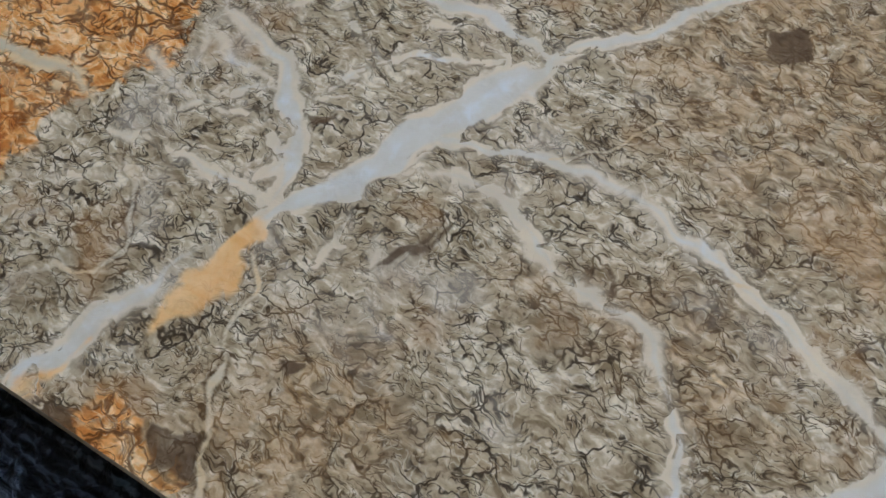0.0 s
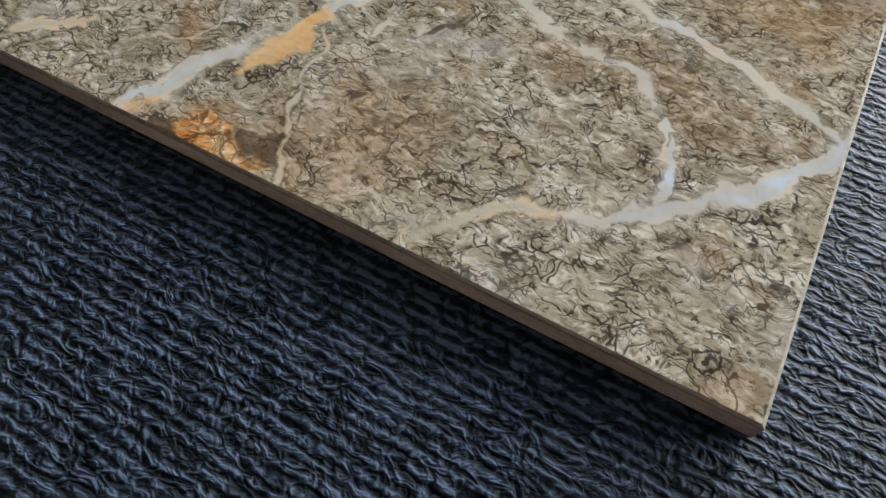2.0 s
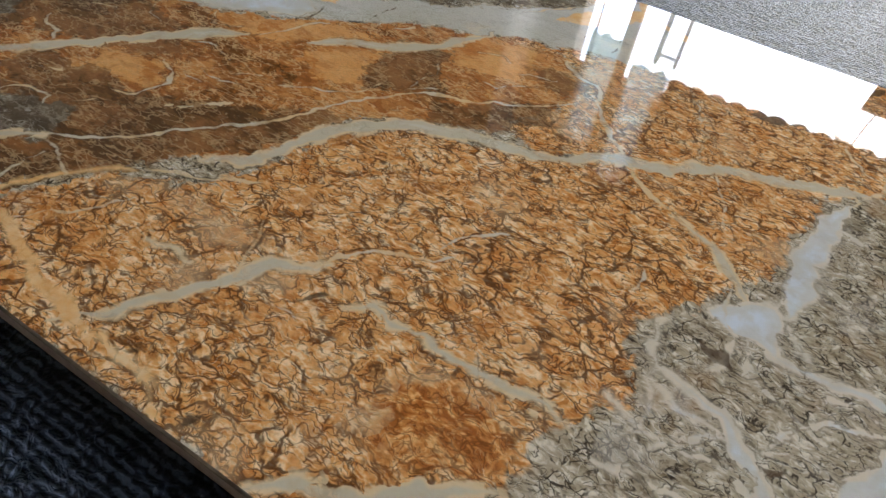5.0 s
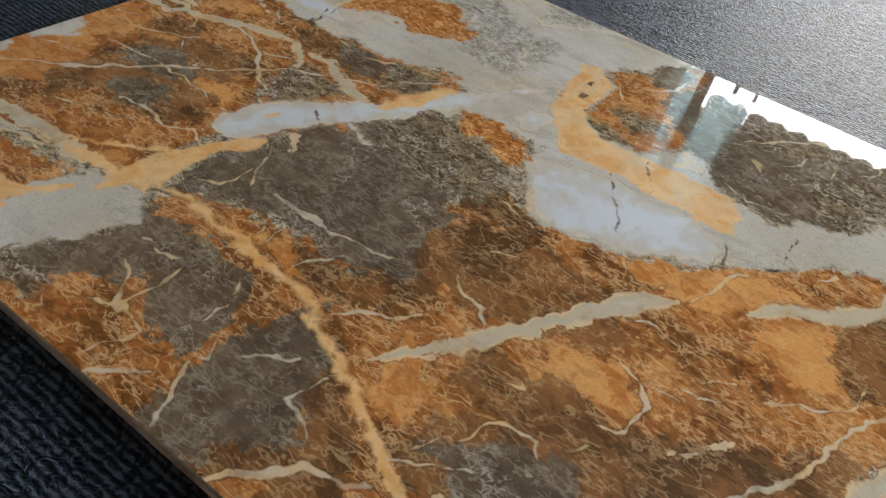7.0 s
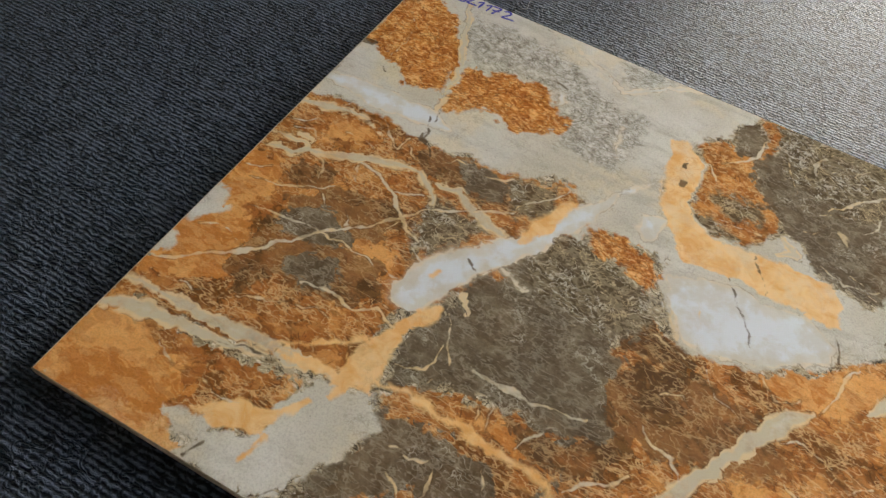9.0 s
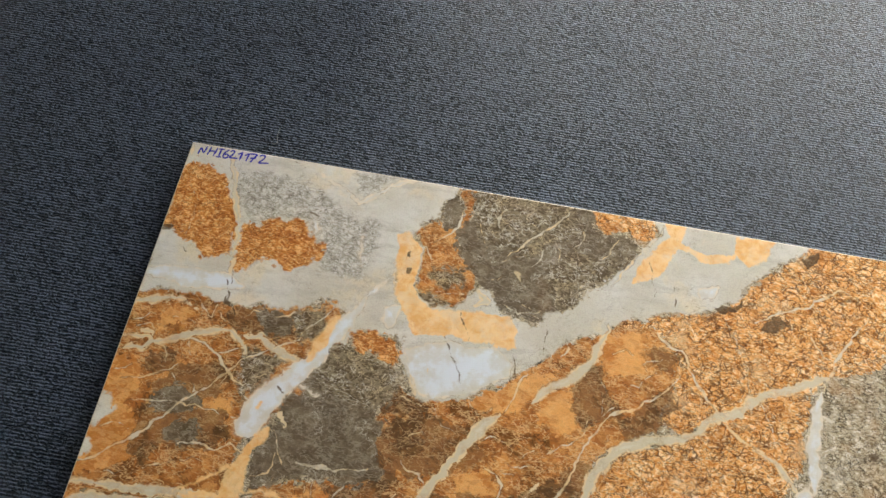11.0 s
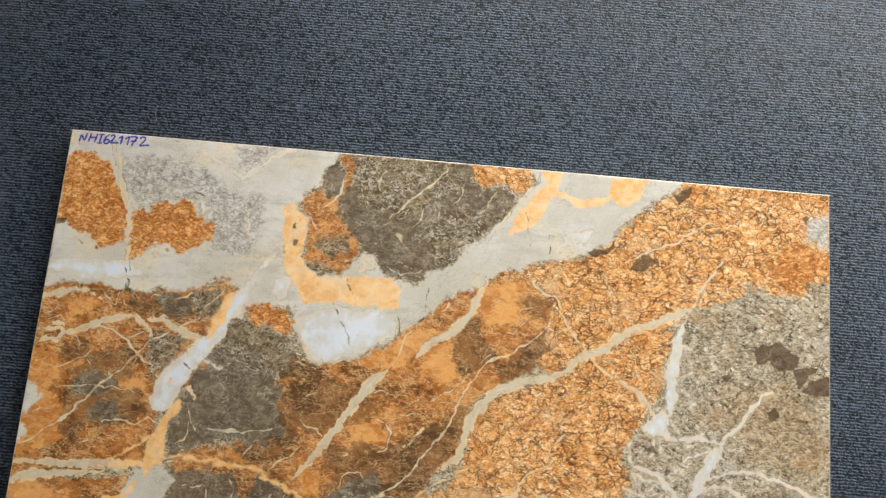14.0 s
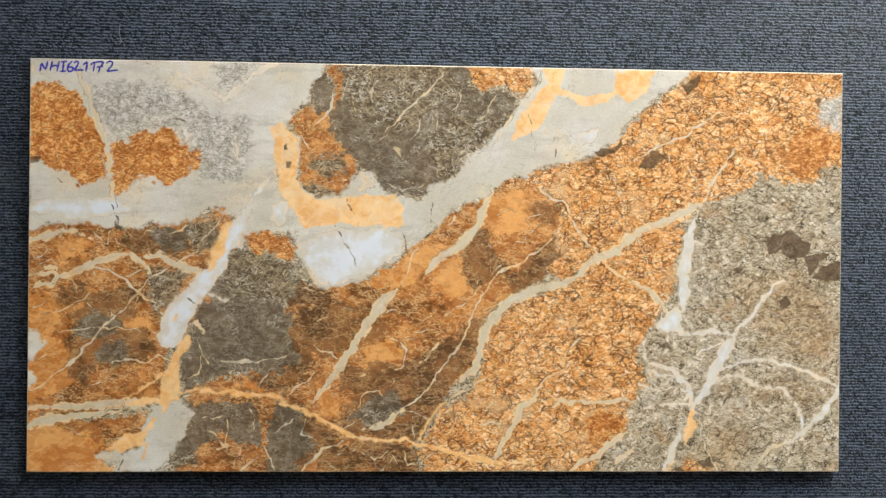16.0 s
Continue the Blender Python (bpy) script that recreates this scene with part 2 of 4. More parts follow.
    c = over(c, "tan", n.mix(n.ramp(tone, 0.25, 0.7), srgb(124, 94, 58), srgb(186, 150, 104)), 0.018, edge, n.ramp(grit, 0.35, 0.6, 0.15, 0.55))
    speck = n.ramp(n.voronoi(co, 140, "F1"), 0.06, 0.10, 1.0, 0.0)
    c = n.mix(times(times(speck, n.ramp(n.noise(co, 35, 2), 0.48, 0.62)), 0.45), c, srgb(66, 54, 42))
    c = n.mix(times(n.ramp(fine, 0.42, 0.68), 0.18), c, srgb(56, 44, 32))
    for field in ("fog", "white", "thread"):
        rim = n.ramp(n.math("ABSOLUTE", plus(n.attr(field), edge_thread if field == "thread" else edge_soft, 0.0007)), 0.0, 0.0011, 1.0, 0.0)
        c = n.mix(times(times(rim, n.ramp(n.noise(co, 45, 2), 0.44, 0.58)), 0.50), c, srgb(84, 64, 42))
    c = over(c, "fog", fog, soft, edge_soft, n.ramp(n.noise(bent, 36, 4, 0.65), 0.36, 0.54, 0.66, 0.97))
    c = over(c, "white", milk, plus(soft, 0.0030), plus(edge_soft, 0.0012), times(see, 0.40))
    c = over(c, "white", milk, soft, edge_soft, see)
    c = over(c, "honey", honey, plus(soft, 0.0010), times(edge_soft, 0.75), n.ramp(n.noise(bent, 40, 4, 0.65), 0.32, 0.52, 0.76, 0.96))
    c = over(c, "thread", n.mix(n.ramp(mid, 0.42, 0.58), srgb(222, 194, 150), srgb(208, 198, 176)), 0.0006, edge_thread, n.ramp(n.noise(co, 60, 3), 0.34, 0.56, 0.45, 0.92))
    c = over(c, "dark", n.mix(n.ramp(blot, 0.4, 0.6), srgb(76, 58, 40), srgb(98, 78, 56)), 0.0008, plus(edge_thread, times(edge_soft, 0.4)), times(see, 0.88))
    return n.colour(c)


def carpet_material():
    n = Nodes("charcoal_ribbed_carpet", Roughness=0.55)
    co = n.coords()
    sep = n.t.nodes.new("ShaderNodeSeparateXYZ")
    n.put(sep.inputs[0], co)
    y = sep.outputs[1]
    wav = n.noise(co, 40, 2)
    row = n.math("MULTIPLY", n.math("ADD", y, n.math("ADD", n.math("MULTIPLY", wav, 0.0022), n.math("MULTIPLY", n.noise(n.mapped(co, (0.5, 1, 1)), 170, 2), 0.0026))), 2 * math.pi / 0.0046)
    rib = n.math("ADD", n.math("MULTIPLY", n.math("SINE", row), 0.5), 0.5)
    loops = n.noise(n.mapped(co, (0.8, 1.0, 1.0), 10), 190, 1.5, 0.55, 1.8)
    worms = n.ridge(n.noise(n.mapped(co, (0.7, 1.0, 1.0), 8), 120, 1.5, 0.5, 1.2), 0.16)
    yarn = n.math("ADD", n.math("MULTIPLY", loops, 0.7), n.math("MULTIPLY", worms, 0.24))
    fuzz = n.noise(co, 1300, 2, 0.7)
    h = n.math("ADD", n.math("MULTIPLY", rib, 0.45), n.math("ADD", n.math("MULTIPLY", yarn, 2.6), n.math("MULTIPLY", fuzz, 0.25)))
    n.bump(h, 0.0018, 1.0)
    # self-shadowing of the pile is painted in: gaps darker, loop tops lighter
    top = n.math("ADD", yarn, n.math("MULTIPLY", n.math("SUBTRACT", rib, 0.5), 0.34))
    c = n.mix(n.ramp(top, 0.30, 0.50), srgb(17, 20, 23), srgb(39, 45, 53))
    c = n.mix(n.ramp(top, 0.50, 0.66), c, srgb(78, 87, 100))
    blue = n.ramp(n.noise(co, 130, 2), 0.58, 0.7)
    c = n.mix(n.math("MULTIPLY", blue, 0.25), c, srgb(38, 44, 62))
    lint = n.math("MULTIPLY", n.ramp(n.voronoi(n.mapped(co, (1, 2.2, 1), 30), 75, "F1"), 0.05, 0.08, 1.0, 0.0), n.ramp(n.noise(co, 40, 2), 0.5, 0.62))
    c = n.mix(n.math("MULTIPLY", lint, 0.5), c, srgb(128, 132, 140))
    n.bsdf.inputs["Sheen Weight"].default_value = 0.01
    n.bsdf.inputs["Sheen Roughness"].default_value = 0.4
    n.bsdf.inputs["Specular IOR Level"].default_value = 0.12
    n.bsdf.inputs["Specular Tint"].default_value = (0.70, 0.88, 1.0, 1.0)
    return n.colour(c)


def plain(name, a, b, scale, rough=0.7, bump=0.0, **extra):
    n = Nodes(name, Roughness=rough, **extra)
    co = n.coords()
    v = n.noise(co, scale, 4, 0.6)
    if bump:
        n.bump(v, bump)
    return n.colour(n.mix(n.ramp(v, 0.35, 0.65), srgb(*a), srgb(*b)))


def lit_sheet(name, a, b, through_share):
    """Thin cloth or sheet that lets part of the daylight through."""
    n = Nodes(name, Roughness=0.6)
    n.colour(n.mix(n.ramp(n.noise(n.coords(), 9, 3), 0.35, 0.65), srgb(*a), srgb(*b)))
    tr = n.t.nodes.new("ShaderNodeBsdfTranslucent")
    tr.inputs["Color"].default_value = (*srgb(*b), 1.0)
    mx = n.t.nodes.new("ShaderNodeMixShader")
    mx.inputs[0].default_value = through_share
    n.t.links.new(n.bsdf.outputs[0], mx.inputs[1])
    n.t.links.new(tr.outputs[0], mx.inputs[2])
    n.t.links.new(mx.outputs[0], n.t.nodes["Material Output"].inputs["Surface"])
    return n.mat


M_STONE = glazed_stone()
M_CARPET = carpet_material()
M_BODY = plain("tile_biscuit", (178, 156, 144), (194, 174, 160), 300, 0.75, 0.0003)
M_RIM = plain("tile_pale_rim", (178, 168, 148), (198, 189, 170), 200, 0.6)
M_RIM_DULL = plain("tile_dull_rim", (132, 120, 102), (150, 138, 120), 200, 0.75)
M_INK = plain("blue_marker_ink", (22, 18, 128), (34, 30, 150), 400, 0.35)
M_WALL = plain("painted_plaster", (134, 128, 120), (148, 142, 134), 6, 0.8, 0.001)
M_CEIL = plain("ceiling_paint", (154, 151, 146), (166, 162, 156), 5, 0.85)
M_STEEL = plain("grey_painted_steel", (92, 90, 88), (108, 104, 100), 20, 0.5)
M_BROWN = plain("brown_painted_steel", (96, 66, 52), (112, 80, 64), 20, 0.5)
M_AWNING = plain("grey_awning_cloth", (120, 116, 108), (140, 134, 124), 14, 0.85, 0.002)
M_PANE = lit_sheet("dim_frosted_pane", (120, 122, 118), (134, 136, 132), 0.35)
M_BLUE_STEEL = plain("pale_blue_painted_steel", (150, 172, 178), (164, 186, 190), 20, 0.5)
M_PANEL = lit_sheet("pale_blue_sheet", (160, 192, 198), (178, 206, 212), 0.5)
M_BOARD = plain("brown_board", (150, 112, 72), (168, 130, 90), 20, 0.7)
M_BARK = plain("branch_bark", (70, 58, 46), (96, 80, 62), 60, 0.9, 0.002)
M_LEAF = plain("leaf_green", (96, 112, 52), (128, 140, 70), 30, 0.6)
M_GROUND = plain("pale_concrete", (150, 148, 142), (172, 168, 160), 3, 0.9, 0.004)
M_THREAD = plain("grey_thread", (84, 88, 90), (104, 106, 106), 100, 0.8)
M_TAN = plain("tan_tile_glaze", (150, 112, 66), (168, 128, 78), 12, 0.15)
M_LAMP = plain("white_lamp_housing", (225, 225, 222), (235, 235, 232), 10, 0.4)
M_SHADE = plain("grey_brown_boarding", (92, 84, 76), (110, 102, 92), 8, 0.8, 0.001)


# ---- mesh helpers ----
def link(name, bm, material, parent=None, label=""):
    me = bpy.data.meshes.new(name)
    bm.to_mesh(me)
    bm.free()
    me.materials.append(material)
    ob = new(name, me)
    if parent is not None:
        ob.parent = parent
    if label:
        ob["label"] = label
    return ob


def part(name, bm, material, parent, label=""):
    return link(name, bm, material, parent, label)


def box(x0, x1, y0, y1, z0, z1, bevel=0.0, segments=2):
    bm = bmesh.new()
    bmesh.ops.create_cube(bm, size=1.0, matrix=Matrix.Translation(((x0 + x1) / 2, (y0 + y1) / 2, (z0 + z1) / 2)) @ Matrix.Diagonal((x1 - x0, y1 - y0, z1 - z0, 1)))
    if bevel:
        bmesh.ops.bevel(bm, geom=bm.edges[:], offset=bevel, segments=segments, affect="EDGES", profile=0.5)
    return bm


def tube(points, radius, sides=8, taper=1.0):
    """A round rod along points."""
    bm = bmesh.new()
    rings = []
    for i, p in enumerate(points):
        a, b = Vector(points[max(i - 1, 0)]), Vector(points[min(i + 1, len(points) - 1)])
        q = (b - a).to_track_quat("Z", "Y")
        r = radius * (1 + (taper - 1) * i / max(len(points) - 1, 1))
        rings.append([bm.verts.new(Vector(p) + q @ Vector((r * math.cos(k * 2 * math.pi / sides), r * math.sin(k * 2 * math.pi / sides), 0))) for k in range(sides)])
    for a, b in zip(rings, rings[1:]):
        for k in range(sides):
            bm.faces.new((a[k], a[(k + 1) % sides], b[(k + 1) % sides], b[k]))
    bm.faces.new(rings[0][::-1])
    bm.faces.new(rings[-1])
    return bm


def thing(name, label, category, group="", at=(0, 0, 0)):
    ob = tagged(new(name), label, category, group)
    ob.location = at
    return ob


def structure(name, bm, material, label, category):
    return tagged(link(name, bm, material), label, category, kind="structure")


# ---- the room: carpet, walls, ceiling, open front ----
FRONT, LEFT, RIGHT, BACK, TOP = 3.6, -2.6, 5.2, -2.6, 2.9
SILL = 1.475
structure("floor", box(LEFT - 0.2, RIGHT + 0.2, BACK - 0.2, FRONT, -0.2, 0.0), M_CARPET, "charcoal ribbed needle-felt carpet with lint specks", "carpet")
structure("wall_west", box(LEFT - 0.2, LEFT, BACK - 0.2, FRONT + 0.2, 0.0, TOP), M_WALL, "unseen grey-beige painted plaster wall", "wall")
structure("wall_south", box(LEFT, RIGHT, BACK - 0.2, BACK, 0.0, TOP), M_WALL, "unseen grey-beige painted plaster wall", "wall")
structure("wall_north", box(LEFT, -0.22, FRONT, FRONT + 0.2, 0.0, TOP), M_WALL, "unseen grey-beige painted plaster wall beside the open front", "wall")
structure("wall_lintel", box(-0.22, RIGHT, FRONT, FRONT + 0.2, 2.35, TOP), M_WALL, "grey-beige painted plaster over the open front", "wall")
# added fillers that stop sky showing in slits beside sheets and awning
for x0, x1 in ((-0.22, -0.145), (0.075, 0.145), (0.34, RIGHT)):
    structure("wall_infill", box(x0, x1, FRONT + 0.06, FRONT + 0.10, 1.60, 2.35), M_SHADE, "dull grey-brown boarding added to block sky above the open front", "wall")
# out of view; its length is set to hold back daylight from the right
structure("wall_east", box(RIGHT, RIGHT + 0.2, BACK - 0.2, 1.6, 0.0, TOP), M_WALL, "unseen grey-beige painted plaster wall", "wall")
structure("ceiling", box(LEFT - 0.2, RIGHT + 0.2, BACK - 0.2, FRONT + 0.2, TOP, TOP + 0.15), M_CEIL, "plain light grey painted ceiling", "ceiling")
structure("ground", box(-150, 150, FRONT, 300, -0.75, -0.6), M_GROUND, "pale concrete forecourt and street reaching far off", "ground")


structure("pillar", box(0.11, 0.28, 1.36, 1.55, 0.0, TOP, 0.006), M_WALL, "grey-beige painted square pillar", "pillar")


def awning():
    top = thing("awning", "grey cloth awning with a scalloped hanging edge", "awning", at=(0, 0, 0))
    bm = bmesh.new()
    x0, x1, pitch = 0.385, 5.1, 0.115
    cols = int((x1 - x0) / pitch * 6)
    rows = []
    for i in range(cols + 1):
        x = x0 + (x1 - x0) * i / cols
        dip = 0.024 * abs(math.sin(math.pi * (x - x0) / pitch))
        z = SILL - 0.004 - dip + 0.01 * math.sin(x * 3)
        rows.append([bm.verts.new((x, FRONT + 0.02 + 0.006 * math.sin(40 * x), z)), bm.verts.new((x, FRONT + 0.02 + 0.006 * math.sin(40 * x), 1.72)), bm.verts.new((x, FRONT + 0.05, 2.36))])
    for a, b in zip(rows, rows[1:]):
        for k in range(2):
            bm.faces.new((a[k], b[k], b[k + 1], a[k + 1]))
    bmesh.ops.solidify(bm, geom=bm.faces[:], thickness=0.004)
    part("cloth", bm, M_AWNING, top)
    part("front_rail", tube([(x0, FRONT + 0.06, 1.72), (x1, FRONT + 0.06, 1.72)], 0.016), M_STEEL, top, "grey steel rail")
    return top


awning()


def hanging_sheet(x0, x1, z0, z1):
    top = thing("hanging_sheet", "pale blue translucent sheet hung in the open front", "curtain", "sheets in the open front")
    bm = bmesh.new()
    cols = 14
    rows = []
    for i in range(cols + 1):
        x = x0 + (x1 - x0) * i / cols
        y = FRONT + 0.03 + 0.012 * math.sin(i * 1.3)
        rows.append([bm.verts.new((x, y, z0 + 0.012 * math.sin(i * 0.9 + x0 * 9))), bm.verts.new((x, y, z1))])
    for a, b in zip(rows, rows[1:]):
        bm.faces.new((a[0], b[0], b[1], a[1]))
    bmesh.ops.solidify(bm, geom=bm.faces[:], thickness=0.003)
    part("sheet", bm, M_PANEL, top)
    part("hem_rod", tube([(x0, FRONT + 0.03, z1), (x1, FRONT + 0.03, z1)], 0.006), M_STEEL, top, "thin steel rod")
    part("upper_pane", box(x0 + 0.002, x1 - 0.002, FRONT + 0.05, FRONT + 0.055, z1 + 0.01, 2.345), M_PANE, top, "dim frosted pane")
    return top


hanging_sheet(-0.14, 0.07, 1.36, 2.12)
hanging_sheet(0.15, 0.38, SILL - 0.01, 2.30)


def post(x, y, w, material, label, z1=2.35):
    top = thing("post", label, "post", "posts of the open front", (x, y, 0))
    part("shaft", box(-w / 2, w / 2, -w / 2, w / 2, 0.0, z1, 0.004), material, top)
    part("foot_plate", box(-w, w, -w, w, 0.0, 0.012, 0.003), material, top)
    return top


post(0.108, FRONT - 0.065, 0.060, M_BROWN, "brown painted steel post")
post(-0.11, FRONT - 0.01, 0.010, M_STEEL, "thin grey painted steel post")
post(0.255, FRONT + 0.12, 0.028, M_BLUE_STEEL, "narrow pale blue painted steel post", 1.46)
gate_post = post(0.37, FRONT + 0.12, 0.022, M_BROWN, "narrow brown painted steel post with a crossbar", 1.46)
part("crossbar", box(-0.10, -0.012, -0.008, 0.008, 1.392, 1.412, 0.002), M_BROWN, gate_post)


# ---- the porcelain tile ----
LONG, WIDE, THICK = 1.2, 0.6, 0.010
STEP = 0.001
PATCHES, VEINS = collections.defaultdict(list), collections.defaultdict(list)


def patch(kind, *corners):
    """An island of one kind of stone in the print: its corners in millimetres."""
    PATCHES[kind].append(np.array(corners) / 1000)


def vein(kind, *run):
    """A vein of the print: points of its middle line and half its width there, in millimetres."""
    VEINS[kind].append(np.array(run) / 1000)










patch("pale", (-2, 602), (428, 604), (407, 577), (402, 555), (400, 543), (385, 533), (373, 522), (374, 505), (365, 493), (357, 444), (365, 407), (382, 386), (390, 341), (365, 353), (349, 345), (324, 351), (308, 328), (283, 320), (279, 336), (299, 369), (283, 387), (267, 390), (242, 373), (218, 369), (201, 360), (177, 362), (161, 356), (128, 360), (112, 356), (79, 364), (55, 359), (31, 361), (-1, 355))
patch("pale", (356, 501), (388, 493), (387, 469), (385, 444), (384, 423), (394, 411), (414, 401), (448, 407), (468, 428), (481, 441), (499, 441), (504, 424), (522, 408), (543, 404), (568, 403), (580, 425), (606, 425), (626, 442), (656, 418), (614, 387), (593, 365), (572, 342), (548, 330), (531, 313), (498, 292), (485, 280), (440, 272), (427, 273), (411, 280), (398, 304), (386, 325), (388, 345), (373, 378), (357, 411))
patch("pale", (606, 421), (626, 446), (639, 467), (660, 484), (681, 509), (701, 530), (710, 547), (722, 568), (743, 580), (730, 607), (972, 607), (955, 583), (930, 566), (909, 549), (887, 532), (875, 520), (862, 499), (833, 480), (820, 469), (790, 463), (769, 460), (744, 452), (719, 439), (698, 437), (681, 422), (656, 405), (631, 398), (614, 387))
patch("pale", (162, 66), (178, 95), (219, 105), (231, 95), (239, 87), (227, 66), (219, 42), (212, 25), (194, 2), (125, -1), (133, 21), (158, 34), (170, 50))
patch("pale", (-2, 201), (15, 206), (24, 189), (9, 164), (-2, 156))
patch("pale", (-2, 141), (9, 144), (12, 132), (-2, 122))
patch("pale", (101, 24), (125, 34), (141, 38), (133, 9), (113, 13))

patch("white", (347, 390), (372, 396), (370, 370), (359, 360), (350, 371))
patch("white", (392, 336), (448, 356), (522, 357), (541, 342), (539, 326), (518, 309), (485, 287), (440, 275), (411, 286), (400, 308))
patch("white", (800, 502), (832, 513), (824, 490), (803, 483))
patch("white", (917, 217), (932, 232), (949, 245), (957, 232), (963, 207), (949, 211), (936, 205))

patch("ochre", (-2, 560), (18, 570), (38, 566), (53, 563), (63, 551), (75, 534), (87, 514), (99, 494), (107, 482), (112, 433), (95, 421), (71, 421), (59, 433), (35, 445), (19, 453), (-2, 459))
patch("ochre", (113, 489), (132, 481), (152, 493), (180, 497), (205, 501), (209, 487), (225, 473), (242, 471), (240, 455), (230, 442), (221, 426), (201, 414), (181, 422), (177, 434), (152, 429), (140, 413), (124, 405), (116, 417))
patch("ochre", (809, 77), (834, 94), (868, 86), (877, 65), (860, 52), (822, 48))
patch("ochre", (1119, 476), (1132, 514), (1171, 515), (1192, 494), (1171, 464), (1149, 441), (1124, 438))
patch("ochre", (308, 346), (349, 352), (386, 335), (378, 308), (349, 320), (320, 324))

patch("ash", (79, 561), (119, 568), (160, 571), (225, 553), (241, 542), (282, 515), (315, 521), (317, 451), (299, 427), (242, 426), (243, 451), (229, 471), (205, 501), (152, 493), (132, 484), (111, 497), (95, 513), (80, 543))
patch("ash", (262, 598), (327, 599), (308, 566), (286, 548), (270, 564))
patch("ash", (1164, 559), (1201, 565), (1201, 512), (1177, 517), (1162, 531))

patch("amber", (681, 422), (744, 450), (790, 461), (824, 466), (862, 494), (879, 520), (909, 545), (951, 575), (975, 605), (1202, 603), (1203, 459), (1167, 458), (1158, 435), (1106, 432), (1072, 449), (1063, 424), (1029, 415), (986, 398), (973, 383), (867, 332), (783, 281), (749, 302), (774, 365), (769, 398), (736, 432))
patch("amber", (867, 349), (948, 378), (957, 357), (946, 282), (923, 232), (895, 182), (902, 132), (879, 98), (879, 56), (845, 38), (826, -3), (570, -2), (566, 32), (607, 97), (650, 123), (665, 198), (699, 244), (783, 281))
patch("amber", (631, 601), (731, 605), (735, 572), (710, 563), (697, 567), (680, 571), (651, 565), (638, 577))

patch("tan", (1001, 69), (1027, 73), (1057, 39), (1035, 12), (1012, 35))

patch("amber", (958, 4), (971, 16), (997, 8), (1023, -4), (958, -4))

patch("rust", (422, 602), (459, 603), (457, 560), (447, 543), (439, 523), (447, 486), (468, 465), (476, 445), (464, 428), (448, 407), (419, 401), (394, 409), (384, 423), (387, 452), (388, 493), (373, 511), (385, 530), (402, 539), (414, 526), (435, 531), (439, 568), (424, 588))
patch("rust", (559, 477), (574, 483), (584, 454), (593, 434), (576, 411), (564, 437))
patch("rust", (-5, 357), (79, 364), (161, 356), (279, 381), (308, 328), (251, 230), (202, 181), (202, 103), (80, 87), (-4, 79))
patch("rust", (-4, 83), (80, 79), (170, 87), (172, 46), (146, 30), (-4, -2))
patch("rust", (382, 281), (415, 276), (448, 276), (490, 284), (548, 323), (614, 382), (656, 405), (698, 437), (736, 435), (775, 389), (770, 348), (749, 290), (698, 260), (667, 231), (650, 148), (615, 127), (565, 49), (366, 115), (370, 181), (366, 230))
patch("rust", (203, -3), (227, 33), (239, 83), (227, 123), (366, 164), (482, 198), (582, 165), (582, 82), (561, 32), (570, -5))

patch("umber", (88, 262), (112, 270), (145, 272), (176, 262), (153, 230), (133, 213), (104, 207), (64, 211), (57, 229), (80, 242))
patch("umber", (124, 348), (152, 356), (201, 360), (238, 351), (234, 328), (201, 313), (170, 319), (140, 327))
patch("umber", (43, 270), (80, 278), (92, 254), (64, 242), (46, 250))
patch("umber", (56, 197), (104, 205), (169, 209), (186, 181), (153, 156), (105, 152), (80, 123), (62, 144))
patch("umber", (382, 280), (415, 272), (436, 263), (415, 243), (386, 243), (366, 238))
patch("umber", (629, 357), (666, 365), (675, 331), (700, 299), (666, 281), (641, 254), (627, 297))
patch("umber", (697, 281), (723, 319), (761, 341), (772, 323), (756, 298), (741, 279), (707, 263))
patch("umber", (738, 402), (772, 396), (767, 371), (749, 367), (730, 387))
patch("umber", (513, 156), (557, 166), (615, 198), (650, 224), (667, 223), (654, 190), (640, 156), (613, 123), (607, 98), (584, 75), (565, 42), (515, 47), (474, 56), (449, 64), (457, 99), (490, 123))
patch("umber", (342, 33), (366, 99), (399, 97), (449, 41), (418, 15), (383, -2), (350, -1))
patch("umber", (366, 230), (403, 230), (415, 165), (383, 123), (341, 115), (317, 141), (370, 152))
patch("umber", (424, 33), (491, 49), (565, 39), (570, -2), (416, -2))

patch("slate", (426, 602), (447, 598), (580, 603), (631, 601), (638, 573), (655, 562), (689, 567), (701, 559), (706, 542), (689, 517), (672, 501), (655, 484), (645, 484), (626, 471), (624, 446), (610, 425), (593, 419), (576, 409), (560, 407), (531, 407), (506, 419), (497, 441), (480, 449), (468, 469), (447, 482), (435, 502), (433, 527), (447, 551), (457, 576))
patch("slate", (410, 577), (426, 591), (437, 568), (435, 531), (414, 526), (404, 543), (402, 559))
patch("slate", (238, 242), (283, 250), (349, 242), (384, 234), (374, 206), (391, 165), (366, 148), (317, 146), (284, 148), (227, 122), (217, 156), (226, 189), (239, 213))
patch("slate", (227, 97), (284, 105), (317, 103), (335, 82), (342, 41), (317, 37), (284, 58), (252, 40), (227, 15), (212, 32), (235, 66))
patch("slate", (255, 295), (300, 304), (365, 288), (390, 263), (366, 238), (283, 242), (252, 263))
patch("slate", (170, 350), (201, 359), (226, 359), (234, 344), (224, 328), (193, 318))
patch("slate", (64, 221), (104, 234), (141, 209), (112, 197), (72, 197))
